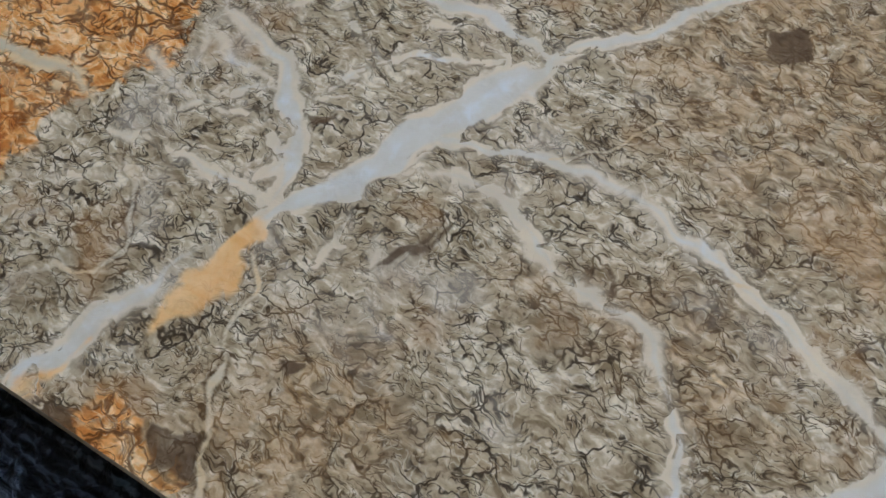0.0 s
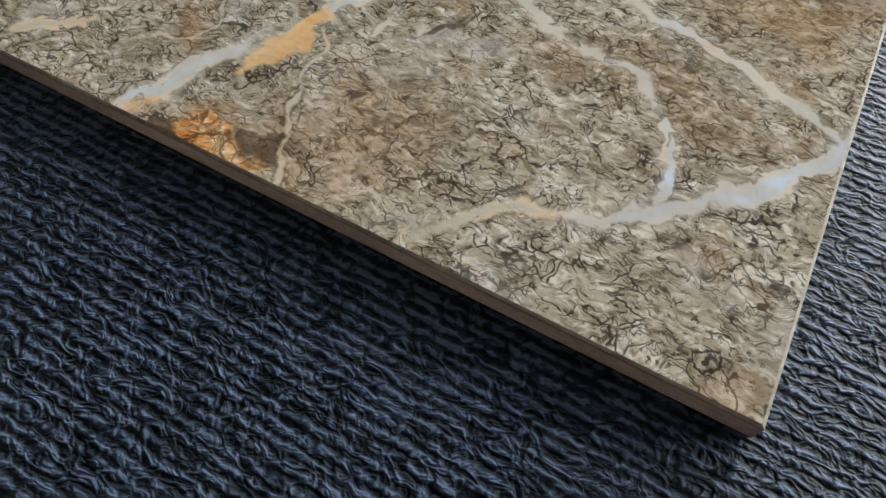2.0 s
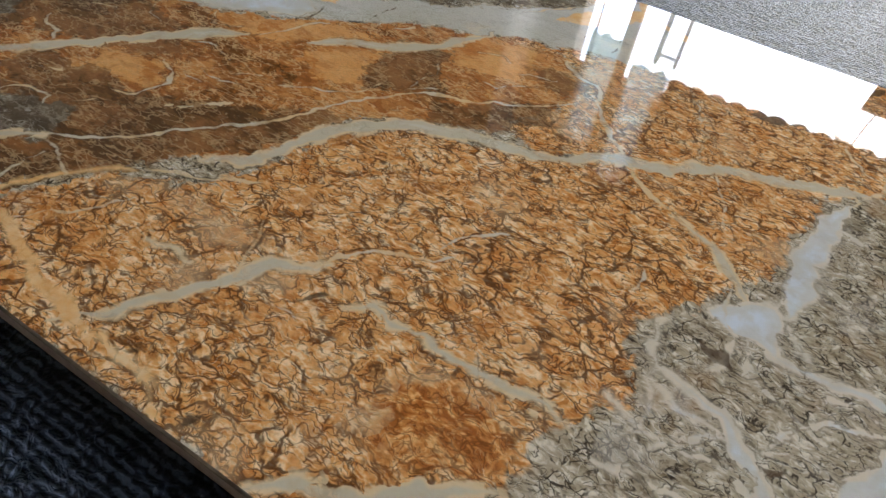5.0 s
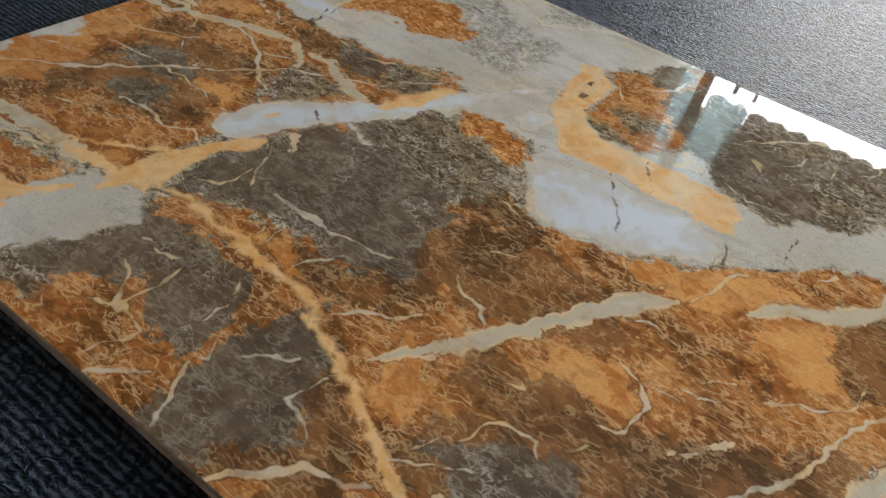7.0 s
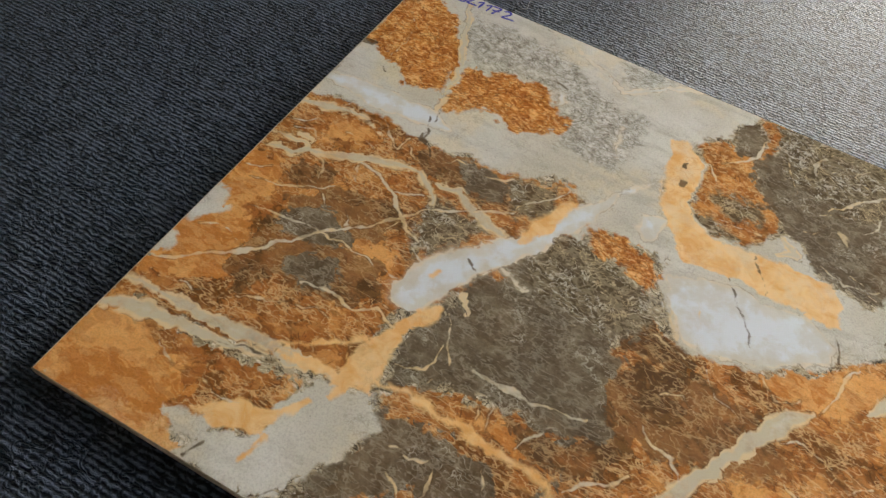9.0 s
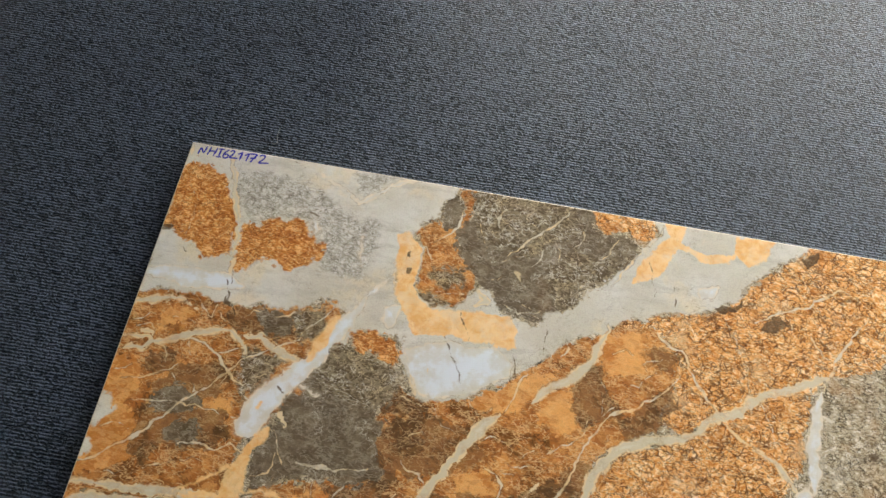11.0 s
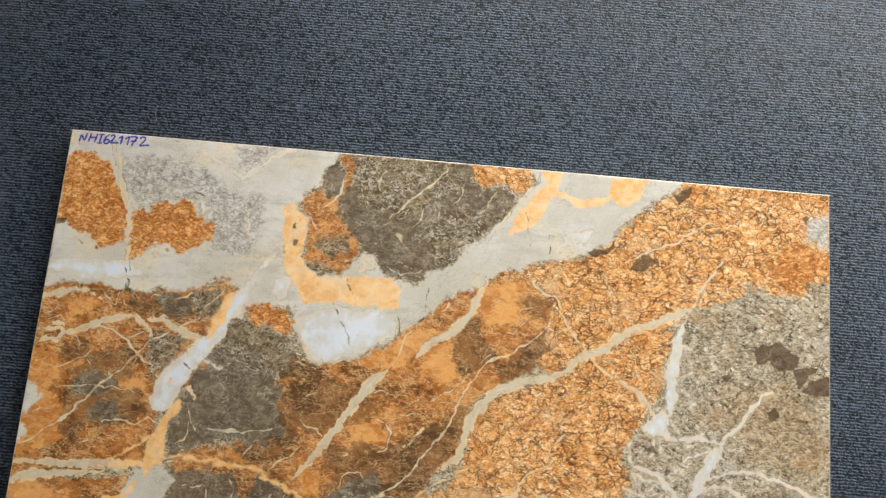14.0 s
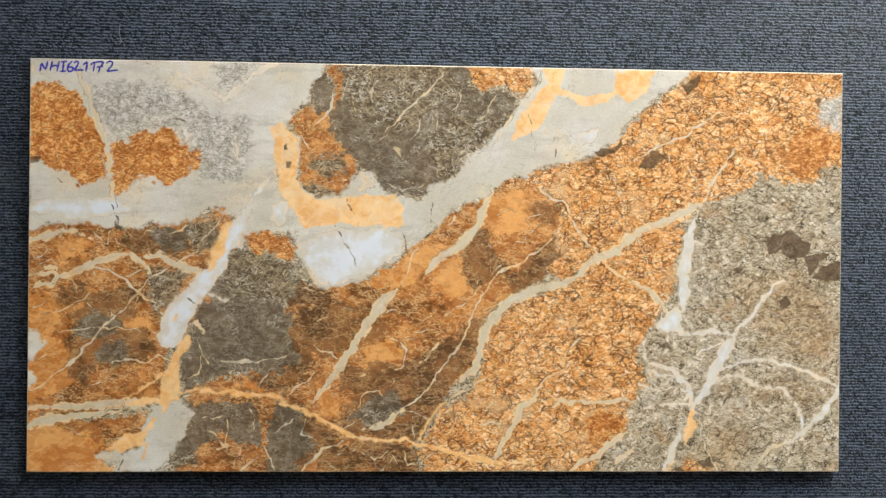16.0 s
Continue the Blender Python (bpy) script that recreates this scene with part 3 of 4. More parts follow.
patch("slate", (100, 189), (133, 193), (149, 172), (121, 160), (96, 164))
patch("slate", (366, 123), (391, 82), (416, 41), (383, 4), (350, 4), (342, 58))
patch("slate", (457, 78), (499, 115), (532, 123), (549, 82), (499, 66))

patch("web", (451, 597), (530, 600), (605, 601), (626, 558), (580, 537), (547, 503), (522, 507), (480, 515), (457, 535))
patch("web", (568, 495), (613, 529), (647, 517), (662, 488), (626, 471), (624, 446), (606, 425), (585, 446))
patch("web", (279, 322), (324, 330), (365, 316), (390, 288), (386, 263), (366, 247), (316, 251), (283, 263), (271, 287))
patch("web", (406, 461), (447, 465), (452, 445), (423, 434), (402, 444))
patch("web", (384, 421), (414, 424), (439, 412), (414, 405), (390, 407))
patch("web", (226, 365), (271, 373), (275, 328), (242, 318), (230, 336))
patch("web", (171, 299), (226, 295), (218, 262), (185, 230), (171, 262))
patch("web", (207, 17), (239, 33), (243, 9), (211, -1))
patch("web", (664, 529), (693, 522), (676, 496), (655, 481), (645, 488), (654, 517))

patch("glow", (-5, 258), (27, 262), (48, 229), (36, 197), (72, 164), (64, 124), (-4, 99))
patch("glow", (-4, 63), (40, 73), (109, 42), (93, 22), (125, 8), (121, -3), (-4, -2))
patch("glow", (141, 221), (173, 226), (177, 197), (149, 187))
patch("glow", (481, 280), (531, 312), (568, 326), (598, 337), (583, 305), (549, 276), (500, 266))
patch("glow", (585, 309), (627, 318), (641, 268), (616, 254), (588, 268))
patch("glow", (654, 403), (719, 416), (725, 364), (675, 343), (656, 364))
patch("glow", (76, 319), (92, 335), (63, 347), (43, 319), (47, 298))
patch("glow", (482, 181), (531, 198), (548, 165), (490, 156))
patch("glow", (416, 132), (449, 115), (449, 78), (424, 82))
patch("glow", (284, 123), (317, 138), (366, 115), (325, 117))

patch("honey", (346, 505), (365, 516), (374, 501), (387, 489), (385, 452), (384, 423), (394, 407), (419, 399), (464, 405), (531, 408), (543, 392), (543, 367), (522, 361), (481, 362), (448, 366), (415, 358), (402, 355), (390, 370), (375, 390), (363, 407), (357, 435), (348, 468))
patch("honey", (186, 123), (202, 152), (218, 156), (217, 123), (220, 105), (190, 97))
patch("honey", (747, 604), (779, 604), (775, 572), (807, 560), (858, 565), (845, 548), (807, 544), (786, 556), (769, 560), (752, 531), (735, 504), (710, 497), (702, 488), (707, 518), (731, 555), (754, 580))
patch("honey", (857, 598), (917, 601), (900, 566), (875, 549), (853, 565))
patch("honey", (113, 34), (141, 58), (171, 62), (168, 42), (139, 29))

patch("dark", (1085, 354), (1107, 354), (1124, 363), (1141, 350), (1156, 342), (1147, 323), (1124, 319), (1103, 333), (1091, 325))
patch("dark", (1146, 321), (1159, 327), (1185, 330), (1159, 302), (1150, 294))
patch("dark", (1155, 290), (1168, 300), (1185, 313), (1204, 321), (1204, 290), (1176, 286))
patch("dark", (892, 456), (901, 468), (918, 478), (935, 466), (919, 460), (909, 451))
patch("dark", (955, 575), (983, 594), (978, 575), (964, 562))
patch("dark", (822, 475), (854, 483), (864, 496), (860, 479), (833, 467))
patch("dark", (924, 193), (940, 194), (945, 186), (932, 183))
patch("dark", (965, 138), (974, 144), (971, 133))
patch("dark", (1100, 258), (1116, 262), (1125, 254), (1112, 245))
patch("dark", (1036, 306), (1048, 309), (1051, 301), (1040, 299))
patch("dark", (987, 18), (1004, 21), (1009, 9), (993, 8))
patch("dark", (946, 2), (958, 9), (970, -4), (946, -4))
patch("dark", (1007, 58), (1017, 61), (1014, 54))
patch("dark", (365, 481), (369, 482), (370, 475), (363, 473))
patch("dark", (367, 454), (375, 458), (373, 446), (368, 446))
patch("dark", (0, 456), (19, 461), (15, 450), (2, 448))
patch("dark", (124, 367), (131, 362), (135, 354), (126, 355))
patch("dark", (1155, 559), (1166, 563), (1163, 551))
patch("dark", (750, 11), (757, 13), (755, 5))

patch("tan", (988, 39), (1039, 81), (1065, 48), (1040, -3), (997, -4))
patch("tan", (1038, 283), (1124, 300), (1194, 250), (1186, 165), (1108, 182), (1047, 232))
patch("tan", (1065, 123), (1125, 148), (1169, 115), (1143, 98))

patch("umber", (386, 240), (448, 257), (498, 241), (523, 214), (482, 185), (424, 169), (386, 193))
patch("umber", (449, 152), (515, 165), (544, 142), (523, 115), (482, 111), (453, 123))
vein("white", (1039, 207, 4.8), (1030, 190, 6.2), (1017, 165, 8.2), (1006, 144, 8.2), (996, 123, 6.8), (988, 111, 6.2), (978, 94, 5.5))
vein("white", (1006, 153, 4.8), (1035, 158, 2.9), (1056, 165, 3.3), (1078, 169, 2.3), (1099, 167, 2.2), (1112, 161, 2.2), (1134, 157, 1.8), (1160, 147, 1.8), (1181, 138, 2.1), (1201, 126, 2.7))
vein("white", (1010, 135, 1.4), (1030, 141, 1.7), (1055, 142, 1.4), (1069, 132, 2.1), (1086, 125, 2.7))
vein("white", (1078, 127, 3.4), (1099, 127, 2.1), (1117, 123, 2.3), (1125, 111, 2.3), (1136, 98, 2.7), (1141, 73, 2.2), (1145, 56, 2.3))
vein("white", (1030, 192, 1), (1047, 178, 1.4), (1054, 165, 1.4))
vein("white", (1205, 148, 2.7), (1194, 127, 3.4), (1182, 106, 4.8), (1169, 85, 5.5), (1152, 68, 4.1), (1139, 56, 4.1), (1117, 43, 2.7))
vein("fog", (1117, 43, 2.7), (1091, 31, 3.4), (1078, 14, 4.1), (1064, -4, 4.1))
vein("white", (1037, 200, 3.4), (1052, 220, 3.4), (1064, 237, 2.7), (1081, 258, 2.7), (1099, 279, 2.1), (1113, 286, 1.4))
vein("thread", (1056, 232, 0.75), (1064, 262, 0.6), (1062, 278, 0.5))
vein("white", (976, 379, 4.8), (971, 358, 6.2), (969, 345, 8.2), (964, 324, 7.5), (961, 299, 8.2), (960, 265, 8.9), (957, 240, 6.2))
vein("white", (957, 209, 4.1), (983, 205, 3.4), (1004, 210, 3.4), (1037, 205, 4.1))
vein("white", (971, 349, 3.4), (987, 341, 2.1))
vein("fog", (986, 401, 6.2), (973, 395, 6.8), (948, 384, 6.2), (918, 370, 6.2), (888, 353, 6.2), (863, 332, 6.2), (833, 319, 5.5), (816, 307, 6.2), (804, 290, 5.5), (783, 281, 5.5), (757, 277, 6.8), (732, 269, 6.8), (707, 256, 7.5), (686, 239, 6.2), (669, 215, 6.2), (657, 190, 5.5), (653, 165, 4.1), (644, 148, 4.8), (628, 136, 4.1))
vein("thread", (986, 404, 1.5), (999, 425, 1.5), (1016, 450, 1.5), (1029, 471, 1.5), (1046, 492, 1), (1054, 507, 1))
vein("fog", (974, 366, 2.7), (982, 391, 2.7), (995, 412, 2.1))
vein("white", (912, 208, 1), (902, 190, 1.2), (908, 161, 1.4), (928, 158, 2.1), (945, 153, 2.7), (958, 138, 4.8), (966, 130, 3.4), (972, 115, 3.4), (975, 102, 2.7))
vein("white", (966, 148, 1.4), (968, 157, 1.4), (975, 169, 1.4), (987, 178, 1))
vein("white", (945, 207, 1.4), (953, 188, 1.4), (966, 182, 1.4), (979, 173, 1.4))
vein("white", (987, 178, 1.4), (1000, 184, 2.1), (1020, 192, 2.1))
vein("white", (908, 161, 0.68), (913, 123, 0.89))
vein("white", (902, 96, 0.68), (928, 98, 1), (954, 101, 2.1), (972, 101, 2.7))
vein("thread", (915, 91, 1), (926, 83, 1), (931, 69, 1), (938, 58, 1), (933, 48, 1), (920, 44, 0.75), (916, 30, 0.5))
vein("white", (967, 77, 2.1), (956, 48, 4.1), (947, 24, 4.8), (934, -4, 4.1))
vein("honey", (978, 91, 5.5), (974, 69, 5.5), (966, 41, 3.4))
vein("honey", (950, 27, 2.1), (937, 2, 2.7))
vein("thread", (981, 86, 0.9), (988, 56, 1.1), (997, 35, 1.3))
vein("thread", (997, 35, 1.3), (1008, 16, 1.5), (1019, -4, 1.6))
vein("white", (960, 232, 1.4), (972, 219, 1.4), (980, 205, 1))
vein("thread", (1081, 323, 1), (1098, 337, 1.5), (1115, 350, 1.5), (1133, 373, 1), (1141, 380, 0.5))
vein("thread", (736, 432, 1.5), (753, 410, 1.5), (778, 402, 1.5), (786, 385, 1.5), (799, 361, 1.5), (816, 340, 1.5), (833, 323, 1.5))
vein("thread", (833, 322, 1.5), (850, 303, 2), (863, 290, 2.5), (884, 282, 2))
vein("fog", (880, 282, 2.7), (910, 269, 4.1), (927, 249, 4.1), (936, 232, 2.7))
vein("thread", (891, 345, 1.5), (901, 324, 0.8), (910, 299, 0.6), (914, 282, 1))
vein("thread", (884, 340, 0.5), (876, 369, 0.5), (854, 432, 0.6), (845, 448, 0.5))
vein("thread", (923, 249, 0.75), (926, 224, 0.75), (936, 207, 0.6))
vein("thread", (876, 236, 0.5), (882, 215, 0.75), (881, 201, 0.5))
vein("thread", (884, 464, 1.3), (909, 478, 1.3), (939, 491, 1.5), (964, 504, 1.5), (986, 521, 1.5), (1003, 534, 1.5), (1028, 542, 0.75))
vein("thread", (967, 462, 1), (973, 445, 0.8), (986, 433, 0.6))
vein("thread", (1076, 522, 0.6), (1093, 541, 0.7), (1110, 568, 1.1), (1123, 592, 1.1))
vein("thread", (783, 473, 1), (799, 475, 1), (824, 465, 0.75))
vein("fog", (671, 423, 3.4), (664, 397, 4.1), (652, 368, 5.5), (639, 351, 6.8), (623, 334, 7.5), (602, 322, 8.2), (585, 305, 6.2), (571, 291, 4.1))
vein("fog", (533, 270, 6.2), (516, 255, 8.2), (502, 231, 6.2), (486, 206, 4.8), (469, 181, 5.5), (453, 156, 6.2), (432, 132, 4.8), (420, 115, 4.1), (410, 97, 3.4))
vein("honey", (217, 114, 3.4), (243, 122, 2.7), (276, 119, 2.4), (317, 114, 2.9), (358, 111, 3.4), (383, 95, 2.9), (408, 84, 2.9), (432, 72, 2.5), (457, 57, 2.9), (482, 49, 2.5), (515, 45, 2.3), (549, 51, 2.5), (570, 41, 2.9), (599, 38, 2.9), (628, 26, 2.7), (658, 20, 2.7), (683, 14, 2.1), (717, 15, 2.1), (744, 0, 1.4))
vein("thread", (782, 373, 1), (761, 344, 1), (740, 327, 1.3), (715, 310, 1.3), (694, 299, 1.3), (673, 281, 1.1), (657, 256, 1.1), (647, 233, 1), (632, 198, 1.5), (615, 173, 1.3), (594, 148, 1.3), (578, 123, 1.5), (561, 107, 1.5), (544, 93, 2))
vein("fog", (544, 93, 2.7), (528, 78, 4.1), (509, 66, 4.1), (486, 61, 2.1))
vein("thread", (702, 308, 0.7), (686, 303, 0.8), (671, 289, 0.7))
vein("thread", (707, 339, 0.5), (719, 341, 0.75), (732, 354, 0.5), (744, 364, 0.5))
vein("thread", (666, 343, 0.5), (675, 322, 0.6), (671, 285, 0.6))
vein("thread", (672, 281, 0.75), (682, 264, 0.6), (678, 256, 0.5))
vein("thread", (652, 281, 0.65), (646, 260, 0.75), (636, 248, 0.5), (615, 237, 0.7), (594, 223, 0.5))
vein("thread", (544, 92, 1), (565, 86, 1), (586, 75, 1))
vein("thread", (459, 45, 1.5), (424, 33, 2), (404, 12, 2), (390, -2, 2))
vein("thread", (456, 59, 1), (482, 78, 0.8), (495, 86, 0.5))
vein("thread", (459, 74, 0.8), (490, 115, 1), (511, 123, 1), (517, 105, 0.5))
vein("thread", (411, 189, 0.75), (420, 181, 1), (440, 173, 1), (449, 160, 1.5))
vein("thread", (416, 148, 0.75), (399, 132, 1.3), (387, 123, 1), (374, 111, 0.5))
vein("thread", (383, 78, 1), (366, 66, 1), (358, 58, 0.75))
vein("thread", (403, 78, 1), (395, 58, 0.75), (416, 45, 0.65))
vein("thread", (342, 58, 0.8), (348, 45, 0.75), (340, 41, 0.5), (350, 21, 1), (358, 4, 2))
vein("thread", (330, 21, 1.5), (313, 9, 1.5), (301, 2, 0.75))
vein("thread", (280, 164, 3), (317, 164, 3), (329, 160, 1), (349, 166, 1), (374, 171, 1))
vein("thread", (350, 156, 1), (341, 140, 1), (332, 123, 0.5))
vein("thread", (304, 144, 0.7), (309, 123, 0.5))
vein("thread", (260, 62, 1), (272, 50, 0.75), (284, 37, 1), (292, 62, 1), (288, 82, 0.7))
vein("thread", (268, 33, 1), (284, 41, 1.5), (305, 33, 0.75), (293, 9, 1))
vein("thread", (523, 202, 0.5), (548, 181, 1.5), (542, 156, 1), (523, 152, 0.5))
vein("thread", (544, 198, 0.5), (561, 194, 0.5))
vein("fog", (594, 190, 2.7), (582, 173, 3.4), (569, 161, 1.4))
vein("thread", (532, 136, 1.5), (523, 123, 0.5))
vein("thread", (539, 272, 0.5), (548, 297, 1), (556, 318, 1.5), (568, 330, 0.6))
vein("thread", (585, 231, 1.5), (573, 221, 1.5))
vein("thread", (557, 82, 0.5), (561, 49, 0.6))
vein("thread", (545, 32, 1), (553, 12, 1), (566, 12, 1), (582, 26, 0.8), (595, 32, 0.5))
vein("thread", (482, 33, 0.75), (503, 20, 0.75), (524, 32, 0.5), (541, 8, 0.65))
vein("thread", (449, 24, 0.75), (466, 29, 0.75), (482, 41, 0.5))
vein("thread", (429, 16, 0.6), (449, 4, 0.6))
vein("thread", (499, 24, 0.5), (516, 4, 0.6), (532, 23, 0.5))
vein("thread", (482, 152, 1), (490, 144, 1.5), (474, 138, 1))
vein("fog", (743, 112, 4.8), (720, 94, 5.5), (712, 78, 4.8), (699, 53, 4.1), (683, 28, 4.1), (664, 9, 2.7))
vein("thread", (740, 113, 1.3), (754, 136, 1.3), (775, 152, 1.3), (793, 161, 1))
vein("fog", (765, 97, 2.1), (779, 107, 2.7), (817, 105, 3.4), (851, 105, 3.4), (898, 102, 4.1))
vein("thread", (590, 107, 1), (615, 111, 1), (640, 123, 1.5), (657, 136, 1.5), (670, 144, 0.75))
vein("thread", (628, 89, 1), (616, 65, 1.3), (597, 39, 1))
vein("honey", (607, 103, 1.4), (584, 78, 1.7), (567, 39, 2.1))
vein("fog", (791, -3, 4.1), (809, 15, 4.1), (831, 23, 3.4), (847, 40, 4.8), (879, 58, 3.4))
vein("fog", (852, -4, 3.4), (869, 19, 3.4), (894, 40, 2.7))
vein("thread", (691, 123, 0.6), (703, 98, 0.75), (712, 78, 0.75))
vein("thread", (720, 75, 0.6), (750, 78, 0.6))
vein("fog", (657, 69, 4.8), (687, 73, 4.1))
vein("thread", (783, 165, 0.5), (796, 186, 1), (809, 198, 0.5))
vein("fog", (753, 223, 3.4), (759, 215, 2.1))
vein("thread", (-2, 118, 1.5), (24, 128, 1.5), (48, 148, 1.5), (68, 164, 2), (80, 185, 1.5), (96, 197, 1.5), (108, 213, 1.3), (129, 230, 1.5), (149, 254, 1.5), (165, 270, 1.5), (185, 291, 1.3), (202, 303, 1), (238, 320, 0.8), (250, 340, 1), (271, 361, 1), (291, 382, 0.75))
vein("thread", (92, 299, 1.5), (116, 295, 2), (132, 283, 1.5), (149, 266, 1.5), (161, 258, 1.3), (185, 246, 1.5))
vein("thread", (157, 254, 1), (153, 242, 0.5))
vein("thread", (176, 242, 1.5), (194, 230, 2))
vein("thread", (88, 262, 1.5), (76, 250, 1), (52, 239, 0.8), (19, 228, 0.5))
vein("thread", (84, 247, 1), (93, 236, 1))
vein("thread", (36, 201, 1), (72, 207, 1), (88, 211, 0.8), (137, 207, 0.6), (190, 205, 0.6))
vein("fog", (-3, 268, 4.8), (31, 272, 4.1), (43, 285, 4.1), (64, 288, 4.8))
vein("fog", (-3, 286, 2.7), (19, 289, 2.7), (47, 288, 3.4))
vein("fog", (64, 290, 4.1), (80, 299, 5.5), (96, 307, 4.8), (120, 315, 4.1), (144, 318, 3.4), (161, 307, 4.1), (173, 293, 6.2))
vein("fog", (153, 315, 2.1), (185, 318, 4.1), (201, 310, 4.8), (226, 299, 6.2), (242, 294, 6.8))
vein("fog", (23, 298, 4.8), (39, 296, 4.8))
vein("fog", (-3, 336, 5.5), (27, 343, 5.5), (47, 350, 3.4), (71, 347, 2.1), (96, 339, 2.1))
vein("thread", (79, 360, 1), (92, 347, 1), (112, 335, 1), (116, 352, 1))
vein("thread", (128, 319, 0.6), (144, 336, 0.65))
vein("thread", (43, 298, 1), (31, 310, 1), (15, 302, 0.75))
vein("thread", (55, 286, 1.5), (68, 270, 1.3), (72, 258, 0.5))
vein("thread", (132, 283, 1), (149, 288, 1), (161, 295, 0.75))
vein("thread", (100, 278, 1), (92, 295, 1))
vein("thread", (201, 348, 1), (218, 356, 1), (226, 361, 0.5))
vein("white", (320, 398, 6.8), (304, 357, 10), (287, 328, 11), (271, 304, 12), (251, 279, 14), (238, 258, 14), (220, 238, 18), (210, 217, 19), (202, 197, 16), (199, 185, 9.6))
vein("honey", (288, 361, 8.9), (273, 328, 10), (259, 297, 7.5))
vein("honey", (212, 231, 4.8), (209, 222, 4.8))
vein("honey", (230, 197, 6.8), (223, 185, 7.5), (213, 168, 7.5), (207, 140, 6.8), (202, 115, 9.6), (195, 87, 4.8))
vein("honey", (202, 148, 2.1), (178, 132, 2.1), (157, 115, 2.1), (133, 104, 2.7))
vein("thread", (206, 164, 1.5), (186, 171, 1.5), (169, 160, 1), (137, 166, 1), (121, 160, 0.5))
vein("thread", (202, 173, 1), (190, 177, 1))
vein("thread", (239, 197, 1.5), (247, 177, 1), (261, 156, 1))
vein("thread", (247, 168, 1), (243, 144, 1), (223, 134, 1))
vein("white", (259, 259, 3.4), (283, 250, 4.1))
vein("fog", (241, 218, 4.1), (253, 205, 3.4))
vein("fog", (-2, 93, 3.4), (40, 94, 3.4), (80, 97, 5.5), (121, 101, 5.5), (162, 101, 6.2), (196, 103, 6.2))
vein("fog", (-2, 69, 8.2), (32, 75, 6.8), (64, 81, 5.5), (105, 87, 4.8), (139, 92, 2.7))
vein("honey", (141, 101, 4.8), (170, 102, 5.5), (194, 105, 5.5))
vein("thread", (48, 87, 0.5), (50, 79, 0.5))
vein("thread", (84, 122, 0.75), (109, 132, 0.75), (125, 141, 0.5))
vein("thread", (64, 62, 1), (81, 50, 0.6))
vein("fog", (6, 603, 0.68), (6, 578, 1.4))
vein("white", (-3, 383, 14), (55, 384, 15), (112, 388, 14), (140, 384, 8.2))
vein("fog", (71, 583, 4.8), (83, 543, 4.1), (95, 510, 4.1), (106, 486, 3.4), (112, 458, 2.7), (116, 425, 2.1), (116, 401, 2.1))
vein("white", (364, 601, 2.1), (331, 587, 2.7), (303, 562, 2.7), (281, 548, 2.1), (262, 557, 1.4), (225, 575, 1.4), (207, 588, 1))
vein("white", (295, 492, 2.1), (297, 468, 1.4), (303, 446, 1.4))
vein("white", (345, 433, 1), (328, 411, 1.4), (309, 384, 1.4))
vein("white", (213, 495, 3.4), (221, 506, 3.4), (225, 491, 4.1), (219, 479, 2.7))
vein("fog", (47, 343, 1.4), (55, 359, 1.4))
vein("thread", (602, 593, 1.5), (580, 566, 1.5), (559, 545, 2), (538, 528, 1.5), (522, 507, 1), (509, 490, 0.8))
vein("thread", (503, 577, 2.5), (492, 556, 2), (497, 542, 1))
vein("thread", (492, 556, 1), (484, 568, 0.5))
vein("thread", (514, 493, 1.5), (532, 505, 1))
vein("fog", (530, 477, 5.5), (535, 468, 4.1))
vein("thread", (676, 560, 1), (664, 538, 1), (655, 521, 0.5))
vein("thread", (437, 568, 1.5), (435, 535, 1.5), (418, 514, 1), (402, 502, 1))
vein("thread", (389, 495, 1), (398, 481, 1.5), (404, 469, 0.5))
vein("thread", (414, 428, 0.7), (460, 432, 0.7))
vein("thread", (567, 524, 0.75), (559, 503, 1), (548, 491, 0.5))
vein("thread", (647, 500, 0.5), (634, 488, 0.5), (624, 471, 0.5))
vein("thread", (710, 545, 1), (693, 517, 1.3), (671, 481, 1.5))
vein("fog", (481, 437, 4.8), (493, 424, 4.8), (477, 412, 3.4))
vein("dark", (108, 402, 0.47), (120, 380, 0.67), (132, 360, 0.8), (146, 338, 0.67))
vein("dark", (120, 405, 0.4), (124, 384, 0.53))
vein("dark", (457, 402, 0.53), (468, 379, 0.8), (478, 358, 0.53))
vein("dark", (439, 362, 0.53), (452, 338, 0.67), (471, 309, 0.67), (481, 287, 0.53))
vein("dark", (537, 363, 0.4), (546, 342, 0.53), (548, 322, 0.4))
vein("dark", (583, 400, 0.4), (582, 363, 0.47))
vein("dark", (722, 534, 0.6), (731, 505, 0.53), (738, 479, 0.4))
vein("dark", (762, 496, 0.4), (769, 463, 0.6))
vein("dark", (226, 253, 0.8), (244, 240, 0.8))
vein("dark", (64, 87, 1.3), (80, 91, 0.67))
vein("dark", (95, 84, 0.8), (121, 91, 1), (147, 94, 0.8))
vein("dark", (131, 3, 1.3), (139, 17, 0.67))
vein("dark", (190, 2, 1.3), (203, 17, 1.1))
vein("dark", (205, 516, 0.8), (217, 514, 0.94), (229, 509, 0.67))
vein("dark", (219, 506, 1.6), (224, 503, 1.2))
vein("dark", (41, 428, 0.94), (49, 418, 1.3))
vein("dark", (160, 598, 0.8), (184, 590, 0.53))
vein("dark", (139, 107, 0.67), (142, 92, 0.67))
vein("dark", (995, 412, 0.47), (1029, 417, 0.4))
vein("dark", (1092, 138, 1.1), (1099, 130, 0.94))
